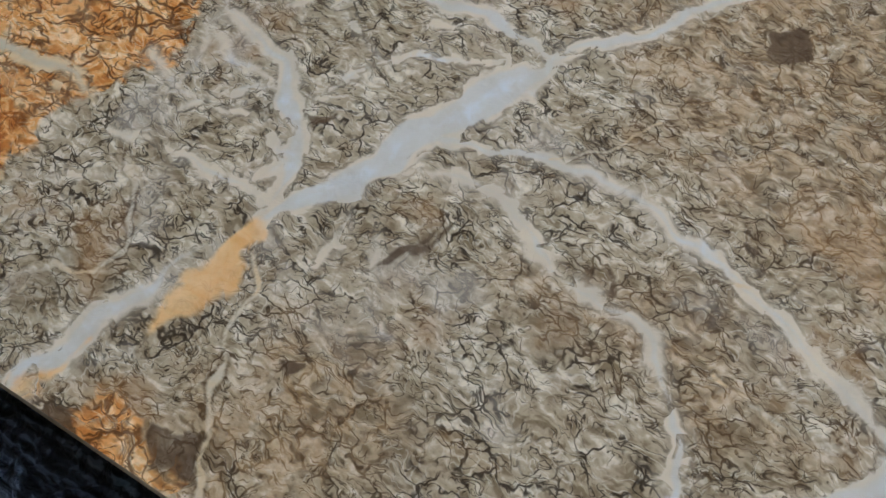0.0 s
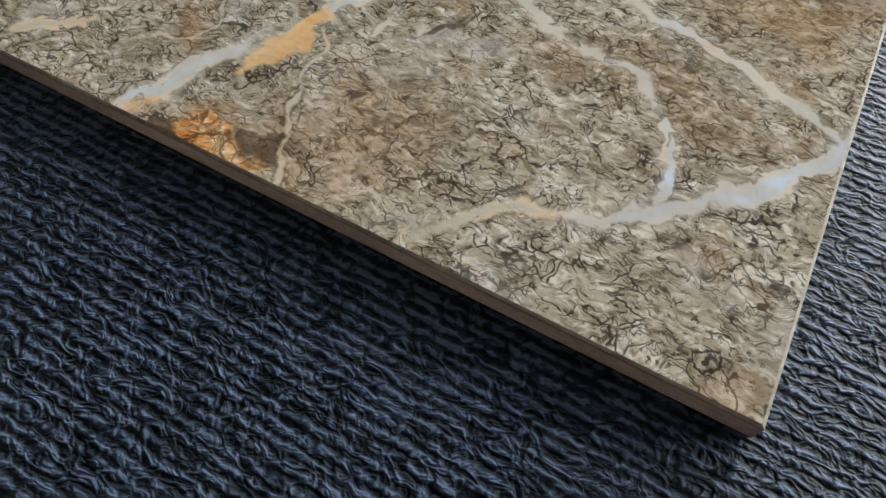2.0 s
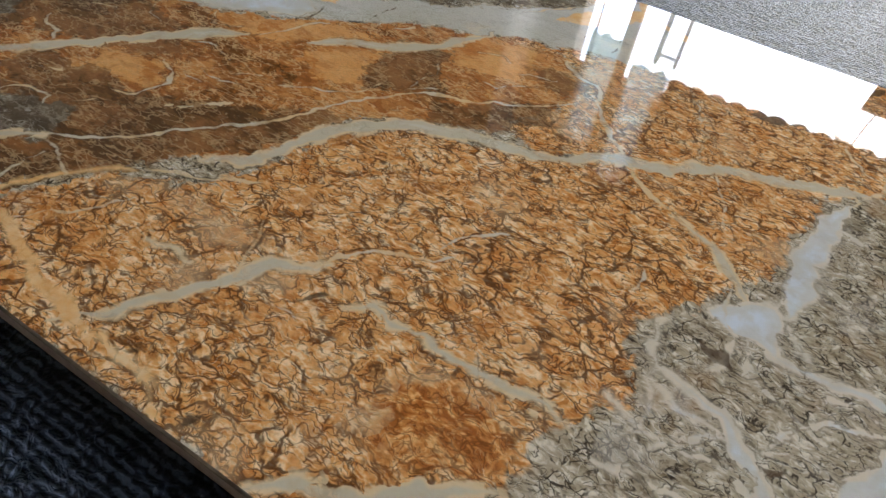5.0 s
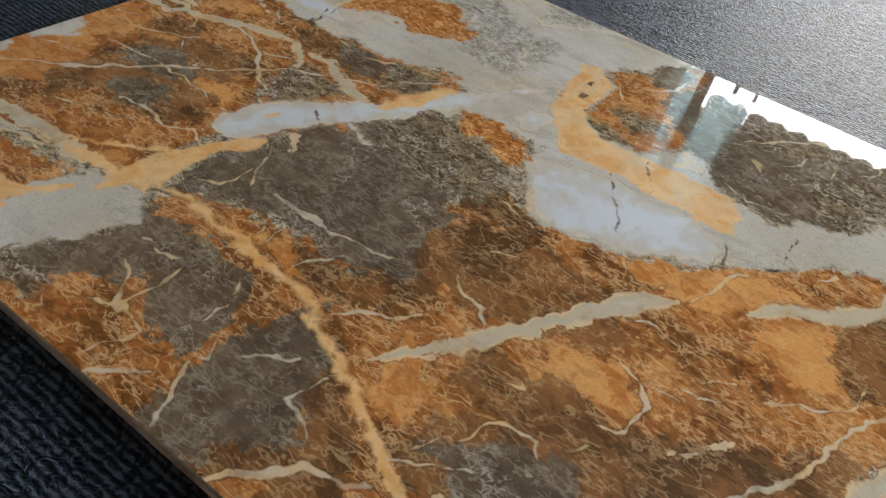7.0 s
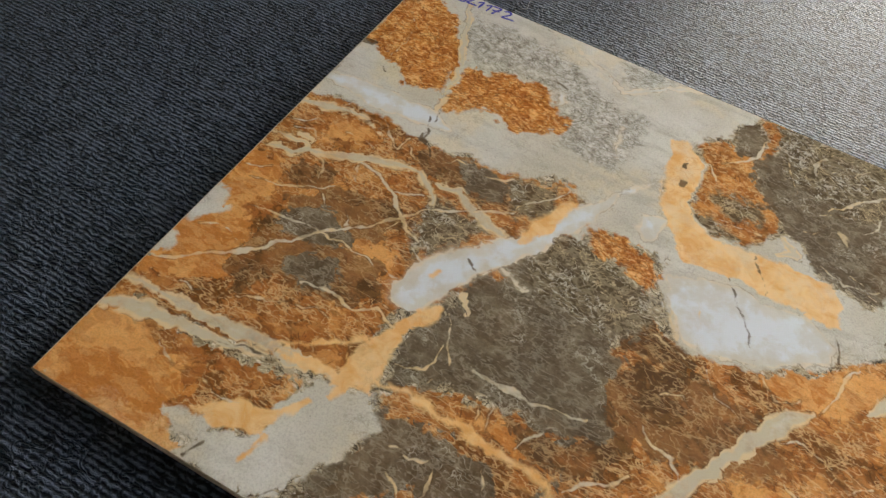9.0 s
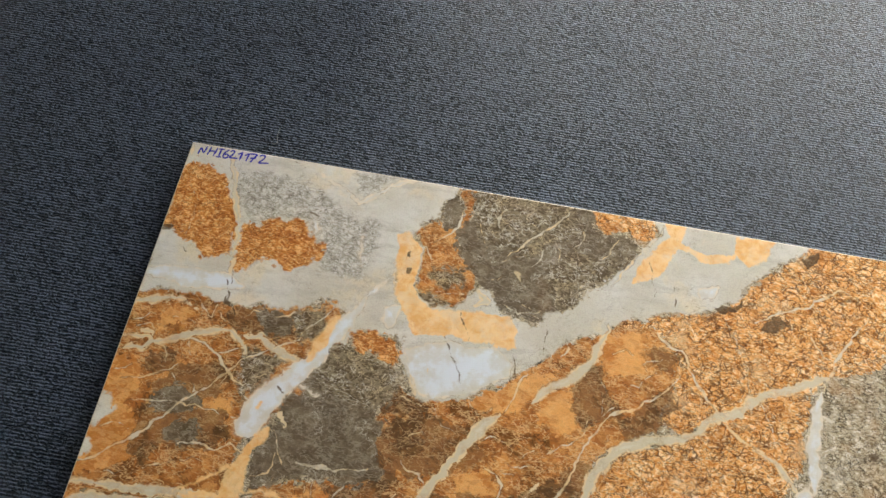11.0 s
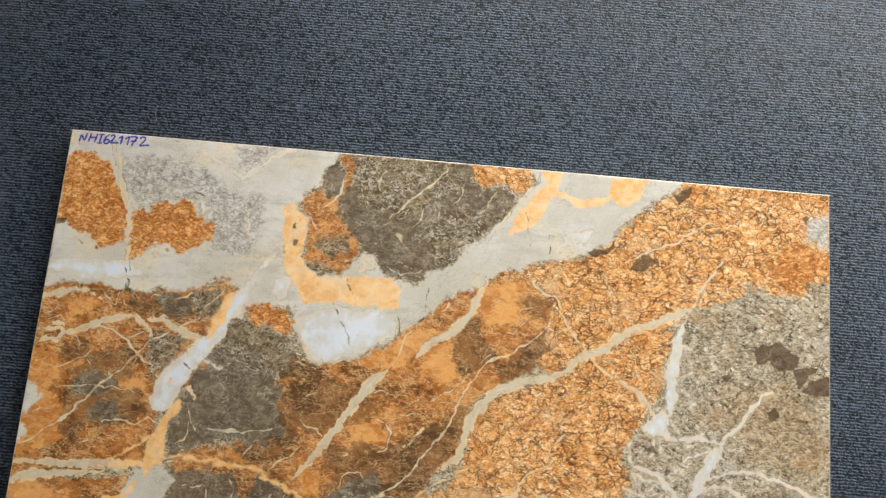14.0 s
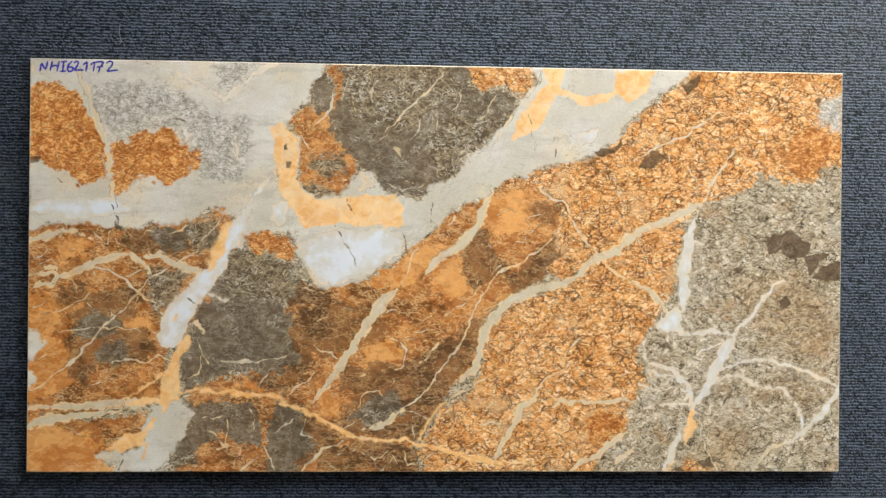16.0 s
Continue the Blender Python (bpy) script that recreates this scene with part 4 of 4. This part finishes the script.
vein("dark", (1037, 127, 0.8), (1031, 111, 1), (1020, 96, 0.8))
vein("dark", (1106, 111, 0.67), (1121, 96, 1.1))
vein("dark", (743, 86, 1.3), (750, 97, 1.3), (757, 98, 0.67))
vein("dark", (869, 0, 2), (882, 19, 1.3))
vein("dark", (704, 17, 1.3), (710, 22, 1.3))
vein("dark", (1055, 367, 0.67), (1076, 371, 0.53))
vein("dark", (1078, 530, 0.67), (1101, 560, 1.1))
vein("dark", (1097, 552, 1.6), (1102, 562, 1.3))
vein("dark", (896, 482, 2), (905, 484, 1.3))
vein("dark", (1031, 115, 0.4), (1035, 132, 0.4))
vein("dark", (745, 165, 1.3), (743, 161, 1.3))
vein("dark", (838, 172, 1.3), (841, 173, 1.3))
vein("dark", (859, 232, 0.33), (868, 207, 0.33))
vein("dark", (894, 178, 0.33), (902, 157, 0.33))
vein("white", (911, 122, 0.68), (932, 125, 1), (953, 123, 0.82))
vein("white", (919, 115, 0.68), (941, 138, 1.1), (958, 145, 1.4))
vein("white", (911, 152, 0.68), (926, 142, 0.96), (945, 142, 1.1))
vein("white", (958, 123, 1), (969, 115, 1.4), (964, 105, 1))
vein("white", (894, 132, 0.68), (915, 123, 0.68))
vein("white", (996, 123, 0.68), (1007, 105, 0.96), (1003, 90, 0.55))
vein("white", (1013, 115, 0.55), (1026, 90, 0.68), (1039, 80, 0.55))
vein("white", (890, 65, 0.55), (907, 77, 0.68), (920, 86, 0.82))
vein("white", (886, 40, 0.55), (903, 56, 0.68))
vein("white", (987, 194, 0.55), (1006, 199, 0.82), (1026, 194, 0.96))
vein("thread", (1056, 165, 0.5), (1077, 190, 0.4), (1083, 199, 0.3))
vein("thread", (1125, 153, 0.4), (1147, 161, 0.45), (1151, 169, 0.3))
vein("thread", (1138, 123, 0.4), (1160, 119, 0.3), (1182, 123, 0.3))
vein("white", (936, 207, 1.4), (940, 190, 1.1), (934, 178, 0.68))
vein("honey", (171, 58, 4.8), (182, 79, 4.1))
vein("honey", (166, 21, 3.4), (172, 42, 3.4))
vein("thread", (415, 329, 0.4), (427, 304, 0.4))
vein("fog", (411, 317, 2.7), (403, 296, 3.4), (415, 280, 2.1))
vein("fog", (448, 305, 2.1), (481, 317, 3.4), (523, 330, 2.7))
vein("thread", (39, 449, 0.4), (41, 473, 0.5), (37, 493, 0.3))
vein("thread", (22, 526, 0.3), (31, 510, 0.5))
vein("white", (781, 564, 1), (807, 581, 1))
vein("thread", (722, 559, 0.75), (739, 576, 0.75), (747, 597, 0.5))
vein("dark", (701, 538, 0.53), (685, 511, 0.67), (676, 501, 0.4))
vein("dark", (712, 559, 0.67), (722, 557, 1.1))
vein("thread", (459, 556, 0.5), (472, 531, 0.5), (480, 507, 0.4))
vein("thread", (580, 545, 0.6), (593, 524, 0.7), (588, 504, 0.4))
vein("thread", (613, 533, 0.5), (626, 550, 1.1), (623, 562, 0.7))
vein("thread", (521, 569, 0.75), (509, 552, 0.6), (522, 540, 0.5))
vein("thread", (546, 586, 0.5), (534, 569, 0.7), (551, 553, 0.5))
vein("thread", (480, 577, 0.6), (492, 593, 0.6))
vein("thread", (414, 452, 0.6), (427, 457, 0.8), (435, 444, 0.5))
vein("thread", (497, 457, 0.9), (514, 468, 0.8))
vein("thread", (547, 429, 0.6), (564, 423, 0.8), (574, 428, 0.5))
vein("thread", (514, 425, 0.7), (543, 414, 0.7), (568, 417, 0.5))
vein("thread", (382, 263, 0.5), (403, 270, 0.8), (427, 263, 0.5))
vein("thread", (448, 263, 0.5), (461, 243, 0.7), (481, 231, 0.5))
vein("thread", (415, 222, 0.6), (436, 230, 0.7), (448, 218, 0.5))
vein("thread", (490, 280, 0.7), (502, 264, 0.5), (523, 276, 0.5))
vein("thread", (606, 363, 0.5), (618, 376, 0.7), (614, 388, 0.5))
vein("thread", (681, 380, 0.5), (698, 393, 0.7), (711, 385, 0.5))
vein("thread", (719, 368, 0.6), (736, 381, 0.8), (748, 388, 0.5))
vein("thread", (515, 231, 0.7), (531, 241, 0.7), (552, 231, 0.5))
vein("thread", (548, 210, 0.6), (569, 204, 0.7), (586, 214, 0.5))
vein("thread", (317, 99, 0.5), (329, 78, 0.7), (325, 58, 0.5))
vein("thread", (251, 82, 0.7), (268, 74, 0.8), (280, 84, 0.5))
vein("thread", (300, 123, 0.5), (296, 138, 0.6))
vein("thread", (129, 140, 0.5), (149, 148, 0.7), (165, 141, 0.5))
vein("thread", (16, 164, 0.6), (36, 172, 0.7), (52, 164, 0.5))
vein("thread", (40, 111, 0.5), (64, 115, 0.6))
vein("thread", (7, 241, 0.5), (27, 250, 0.7))
vein("thread", (112, 242, 0.5), (120, 229, 0.7), (133, 234, 0.5))
vein("thread", (169, 189, 0.6), (186, 197, 0.8))
vein("thread", (105, 58, 0.7), (125, 50, 0.8), (145, 54, 0.5))
vein("thread", (7, 310, 0.8), (23, 319, 0.8), (31, 327, 0.5))
vein("thread", (63, 323, 0.7), (80, 327, 0.8), (92, 319, 0.5))
vein("thread", (120, 344, 0.7), (132, 331, 0.8))
vein("thread", (157, 340, 0.6), (169, 352, 0.7), (185, 348, 0.5))


def drift(X, Y, cell, seed):
    """Smooth noise in -1..1 over the face, with bumps about cell metres wide."""
    rng = np.random.default_rng(seed)
    grid = rng.uniform(-1, 1, (int(0.75 / cell) + 4, int(1.4 / cell) + 4))
    u, v = X / cell + 1, Y / cell + 1
    i, j = u.astype(int), v.astype(int)
    a, b = u - i, v - j
    a, b = a * a * (3 - 2 * a), b * b * (3 - 2 * b)
    return (grid[j, i] * (1 - a) + grid[j, i + 1] * a) * (1 - b) + (grid[j + 1, i] * (1 - a) + grid[j + 1, i + 1] * a) * b


def segment_gap(X, Y, a, b):
    """Distance from every point to the segment a-b, and how far along it lies."""
    d = b[:2] - a[:2]
    s = np.clip(((X - a[0]) * d[0] + (Y - a[1]) * d[1]) / max(d @ d, 1e-12), 0, 1)
    return np.hypot(X - a[0] - s * d[0], Y - a[1] - s * d[1]), s


def area_field(X, Y, shapes):
    """Signed distance into the nearest of the shapes, positive inside, held within 5 cm."""
    out = np.full(X.shape, -0.05)
    for p in shapes:
        gap = np.full(X.shape, 0.05)
        inside = np.zeros(X.shape, bool)
        for a, b in zip(p, np.roll(p, -1, axis=0)):
            lo, hi = np.minimum(a, b) - 0.05, np.maximum(a, b) + 0.05
            near = (X > lo[0]) & (X < hi[0]) & (Y > lo[1]) & (Y < hi[1])
            gap[near] = np.minimum(gap[near], segment_gap(X[near], Y[near], a, b)[0])
            crosses = (a[1] > Y) != (b[1] > Y)
            if a[1] != b[1]:
                inside ^= crosses & (X < a[0] + (Y - a[1]) / (b[1] - a[1]) * (b[0] - a[0]))
        out = np.maximum(out, np.where(inside, gap, -gap))
    return out


def vein_field(X, Y, veins):
    """Half width less the distance from the nearest vein's middle line; the line wanders a little."""
    out = np.full(X.shape, -0.05)
    rng = np.random.default_rng(4)
    for p in veins:
        p = p.copy()
        p[[0, -1], 2] *= 0.4
        fine = [p[0]]
        for a, b in zip(p, p[1:]):
            k = max(1, int(np.hypot(*(b - a)[:2]) / 0.012))
            for i in range(1, k + 1):
                q = a + (b - a) * i / k
                if i < k:
                    q[:2] += rng.normal(0, 0.0013, 2)
                    q[2] *= rng.uniform(0.75, 1.25)
                fine.append(q)
        for a, b in zip(fine, fine[1:]):
            lo, hi = np.minimum(a, b)[:2] - 0.05, np.maximum(a, b)[:2] + 0.05
            near = (X > lo[0]) & (X < hi[0]) & (Y > lo[1]) & (Y < hi[1])
            gap, s = segment_gap(X[near], Y[near], a, b)
            out[near] = np.maximum(out[near], a[2] + (b[2] - a[2]) * s - gap)
    return out


def tile_face():
    rim = 0.0012
    nx, ny = int((LONG - 2 * rim) / STEP) + 1, int((WIDE - 2 * rim) / STEP) + 1
    xs, ys = np.linspace(rim, LONG - rim, nx), np.linspace(rim, WIDE - rim, ny)
    X, Y = np.meshgrid(xs, ys)
    X, Y = X.ravel(), Y.ravel()
    me = bpy.data.meshes.new("glazed_face")
    i = (np.arange(ny - 1)[:, None] * nx + np.arange(nx - 1)[None]).ravel()
    quads = np.stack([i, i + 1, i + nx + 1, i + nx], 1).astype(np.int32)
    me.vertices.add(len(X))
    me.vertices.foreach_set("co", np.stack([X, Y, np.full(len(X), THICK)], 1).astype(np.float32).ravel())
    me.loops.add(quads.size)
    me.loops.foreach_set("vertex_index", quads.ravel())
    me.polygons.add(len(quads))
    me.polygons.foreach_set("loop_start", np.arange(0, quads.size, 4, dtype=np.int32))
    me.update(calc_edges=True)
    U = X + 0.0026 * drift(X, Y, 0.030, 1) + 0.0022 * drift(X, Y, 0.009, 2) + 0.0008 * drift(X, Y, 0.004, 5)
    V = Y + 0.0026 * drift(X, Y, 0.030, 3) + 0.0022 * drift(X, Y, 0.009, 4) + 0.0008 * drift(X, Y, 0.004, 6)
    for kind in sorted(set(PATCHES) | set(VEINS)):
        field = np.maximum(area_field(U, V, PATCHES[kind]), vein_field(U, V, VEINS[kind]))
        me.attributes.new(kind, "FLOAT", "POINT").data.foreach_set("value", field.astype(np.float32))
    me.materials.append(M_STONE)
    return me


tile = thing("porcelain_tile", "polished porcelain tile printed with orange, grey and white veined stone", "tile")
part("body", box(0, LONG, 0, WIDE, 0.0, THICK - 0.0016, 0.0003, 1), M_BODY, tile, "brown-grey unglazed biscuit")
face = new("glazed_face", tile_face())
face.parent = tile


def rim_side(k):
    """The narrow chamfer between the face and one side."""
    bm = bmesh.new()
    rings = []
    for inset, z in ((0.0, THICK - 0.0016), (0.0, THICK - 0.0007), (0.0012, THICK)):
        ring = ((inset, inset), (LONG - inset, inset), (LONG - inset, WIDE - inset), (inset, WIDE - inset))
        rings.append([bm.verts.new((*ring[(k + d) % 4], z)) for d in (0, 1)])
    for a, b in zip(rings, rings[1:]):
        bm.faces.new((a[0], a[1], b[1], b[0]))
    return bm


# front and right rims take a darker tone than the other two
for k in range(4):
    part("chamfered_rim", rim_side(k), (M_RIM_DULL, M_RIM_DULL, M_RIM, M_RIM)[k], tile, "ground edge" if k else "")


def pen_stroke(bm, *points):
    """One stroke of the felt pen, a flat ribbon with round ends and uneven pressure, in millimetres."""
    p = [Vector((x / 1000, y / 1000, THICK + 0.00025)) for x, y in points]
    run = [p[0]]
    for a, b in zip(p, p[1:]):
        run += [a.lerp(b, (k + 1) / 4) for k in range(4)]
    for _ in range(2):
        run = [run[0]] + [(a + b * 2 + c) / 4 for a, b, c in zip(run, run[1:], run[2:])] + [run[-1]]
    rows = []
    for i, q in enumerate(run):
        d = (run[min(i + 1, len(run) - 1)] - run[max(i - 1, 0)]).normalized()
        side = Vector((-d.y, d.x, 0)) * (0.00135 + 0.00025 * math.sin(i * 1.7 + q.x * 900))
        if i in (0, len(run) - 1):
            side *= 0.6
        rows.append([bm.verts.new(q - side), bm.verts.new(q + Vector((0, 0, 0.00012))), bm.verts.new(q + side)])
    for a, b in zip(rows, rows[1:]):
        bm.faces.new((a[0], b[0], b[1], a[1]))
        bm.faces.new((a[1], b[1], b[2], a[2]))


def handwriting():
    """The article code written by hand: NHI621172."""
    bm = bmesh.new()
    pen_stroke(bm, (14.2, 580.7), (16.5, 594.6), (22.2, 581.7), (25.4, 596.3))
    pen_stroke(bm, (28.6, 581.8), (31.8, 596.4))
    pen_stroke(bm, (30.2, 588.3), (35.1, 590.0), (40.7, 589.2))
    pen_stroke(bm, (38.3, 581.1), (41.5, 596.6))
    pen_stroke(bm, (43.9, 595.0), (52.8, 595.9))
    pen_stroke(bm, (48.0, 595.0), (46.4, 582.0))
    pen_stroke(bm, (42.4, 581.1), (51.2, 582.1))
    pen_stroke(bm, (60.1, 596.8), (55.2, 591.9), (52.8, 586.2), (54.5, 581.3), (59.3, 581.4), (61.7, 586.3), (58.5, 588.7), (54.4, 587.0))
    pen_stroke(bm, (62.5, 593.6), (65.7, 596.9), (69.0, 595.3), (68.2, 591.3), (62.5, 583.0), (69.8, 584.0), (76.3, 584.1))
    pen_stroke(bm, (75.4, 591.4), (78.7, 593.8), (81.9, 596.3), (79.5, 581.7))
    pen_stroke(bm, (85.9, 591.5), (89.2, 594.0), (92.4, 596.5), (90.0, 581.8))
    pen_stroke(bm, (93.2, 595.7), (98.9, 596.6), (105.4, 596.7), (100.5, 589.3), (97.3, 581.1))
    pen_stroke(bm, (94.9, 588.4), (104.6, 590.1))
    pen_stroke(bm, (108.6, 594.3), (112.6, 597.6), (117.5, 596.8), (117.5, 592.0), (108.6, 582.1), (116.7, 583.8), (125.7, 584.8))
    bmesh.ops.recalc_face_normals(bm, faces=bm.faces[:])
    return bm


part("handwritten_code", handwriting(), M_INK, tile, "blue felt-pen handwriting")


# ---- small things ----
def loose_thread(points, radius, label):
    top = thing("loose_thread", label, "thread", "threads on the carpet")
    part("strand", tube(points, radius, 5), M_THREAD, top)
    return top


def bow(a, b, sag, steps=10, lift=0.002):
    """A gently curved run of points from a to b on the carpet."""
    a, b = Vector(a), Vector(b)
    side = Vector((-(b - a).y, (b - a).x, 0)).normalized()
    return [a.lerp(b, k / steps) + side * sag * math.sin(math.pi * k / steps) + Vector((0, 0, lift)) for k in range(steps + 1)]


hook = bow((0.124, 0.655, 0), (0.126, 0.630, 0), -0.002, 8)
hook += [Vector((0.126 - 0.005 * (1 - math.cos(k * 0.5)), 0.630 - 0.005 * math.sin(k * 0.5), 0.002)) for k in range(1, 6)]
loose_thread(hook, 0.0005, "short pale grey hooked thread on the carpet")
loose_thread(bow((0.886, 0.822, 0), (0.889, 0.786, 0), 0.003), 0.0004, "short pale grey straight thread on the carpet")


def tan_tile():
    top = thing("wall_tile", "smooth tan glazed tile lying on the carpet", "tile", at=(-0.425, 0.585, 0))
    part("body", box(-0.6, 0, 0, 0.6, 0.0, 0.0085, 0.0006, 1), M_TAN, top)
    part("glazed_face", box(-0.599, -0.001, 0.001, 0.599, 0.0087, 0.0097, 0.0004, 1), M_TAN, top)


tan_tile()


def hanging_sign():
    top = thing("hanging_sign", "square brown board hung below the awning on a thin rod", "sign", at=(1.42, FRONT + 0.06, 1.195))
    top.rotation_euler = (0, radians(-3), 0)
    part("board", box(-0.078, 0.078, -0.008, 0.008, -0.085, 0.085, 0.004), M_BOARD, top)
    part("rod", tube([(0.0, 0.0, 0.085), (-0.006, 0.0, 0.15), (0.0, 0.0, 0.53)], 0.005), M_STEEL, top, "thin dark rod")


hanging_sign()


def twig(base, tip, seed):
    """A thin drooping branch with side shoots and small leaves."""
    rng = random.Random(seed)
    top = thing("hanging_twig", "thin bare twig with a few small green leaves", "branch", "twigs below the awning")
    a, b = Vector(base), Vector(tip)
    main = [a.lerp(b, k / 9) + Vector((rng.uniform(-1, 1), 0, rng.uniform(-1, 1))) * 0.010 for k in range(10)]
    part("stem", tube(main, 0.006, 6, 0.35), M_BARK, top)
    leaves = bmesh.new()
    for k in range(2, 10):
        for _ in range(2):
            p = main[k]
            q = p + Vector((rng.uniform(-0.07, 0.07), rng.uniform(-0.03, 0.03), rng.uniform(-0.06, 0.06)))
            part("shoot", tube([p, p.lerp(q, 0.5) + Vector((0, 0, 0.008)), q], 0.0025, 5, 0.4), M_BARK, top)
            for _ in range(3):
                c = p.lerp(q, rng.uniform(0.4, 1.05))
                m = Matrix.Translation(c) @ Euler([rng.uniform(0, 6.28) for _ in range(3)]).to_matrix().to_4x4()
                vs = [leaves.verts.new(m @ Vector(v)) for v in ((0, 0, 0), (0.006, 0.008, 0.001), (0, 0.022, 0.002), (-0.006, 0.008, 0.001))]
                leaves.faces.new(vs)
    tagged(part("leaves", leaves, M_LEAF, top), kind="stuff")


twig((1.95, FRONT + 0.06, 1.71), (1.10, FRONT + 0.12, 1.40), 3)
twig((2.05, FRONT + 0.06, 1.71), (1.50, FRONT + 0.12, 1.30), 8)
twig((2.20, FRONT + 0.06, 1.71), (1.62, FRONT + 0.12, 1.34), 5)


def display_stand():
    """A pale sheet held upright between two thin posts."""
    top = thing("display_stand", "pale translucent sheet held upright between two thin grey posts", "stand", at=(-0.33, 2.35, 0))
    top.rotation_euler = (0, 0, radians(116.7))
    part("sheet", box(-0.21, 0.21, -0.003, 0.003, 0.97, 1.16, 0.001), M_PANEL, top, "pale blue translucent sheet")
    for x in (-0.218, 0.218):
        part("post", box(x - 0.007, x + 0.007, -0.007, 0.007, 0.0, 1.18, 0.002), M_STEEL, top)
        part("foot_plate", box(x - 0.04, x + 0.04, -0.09, 0.09, 0.0, 0.01, 0.002), M_STEEL, top)


display_stand()


def leaning_rod():
    top = thing("leaning_rod", "pale straight rod fixed slantwise on the wall", "rod")
    part("shaft", tube([(-0.55, FRONT - 0.02, 2.09), (-0.40, FRONT - 0.02, 1.72)], 0.010), M_LAMP, top)
    for x, z in ((-0.535, 2.05), (-0.415, 1.76)):
        part("clip", box(x - 0.014, x + 0.014, FRONT - 0.034, FRONT, z - 0.01, z + 0.01, 0.002), M_STEEL, top, "grey clip")


leaning_rod()
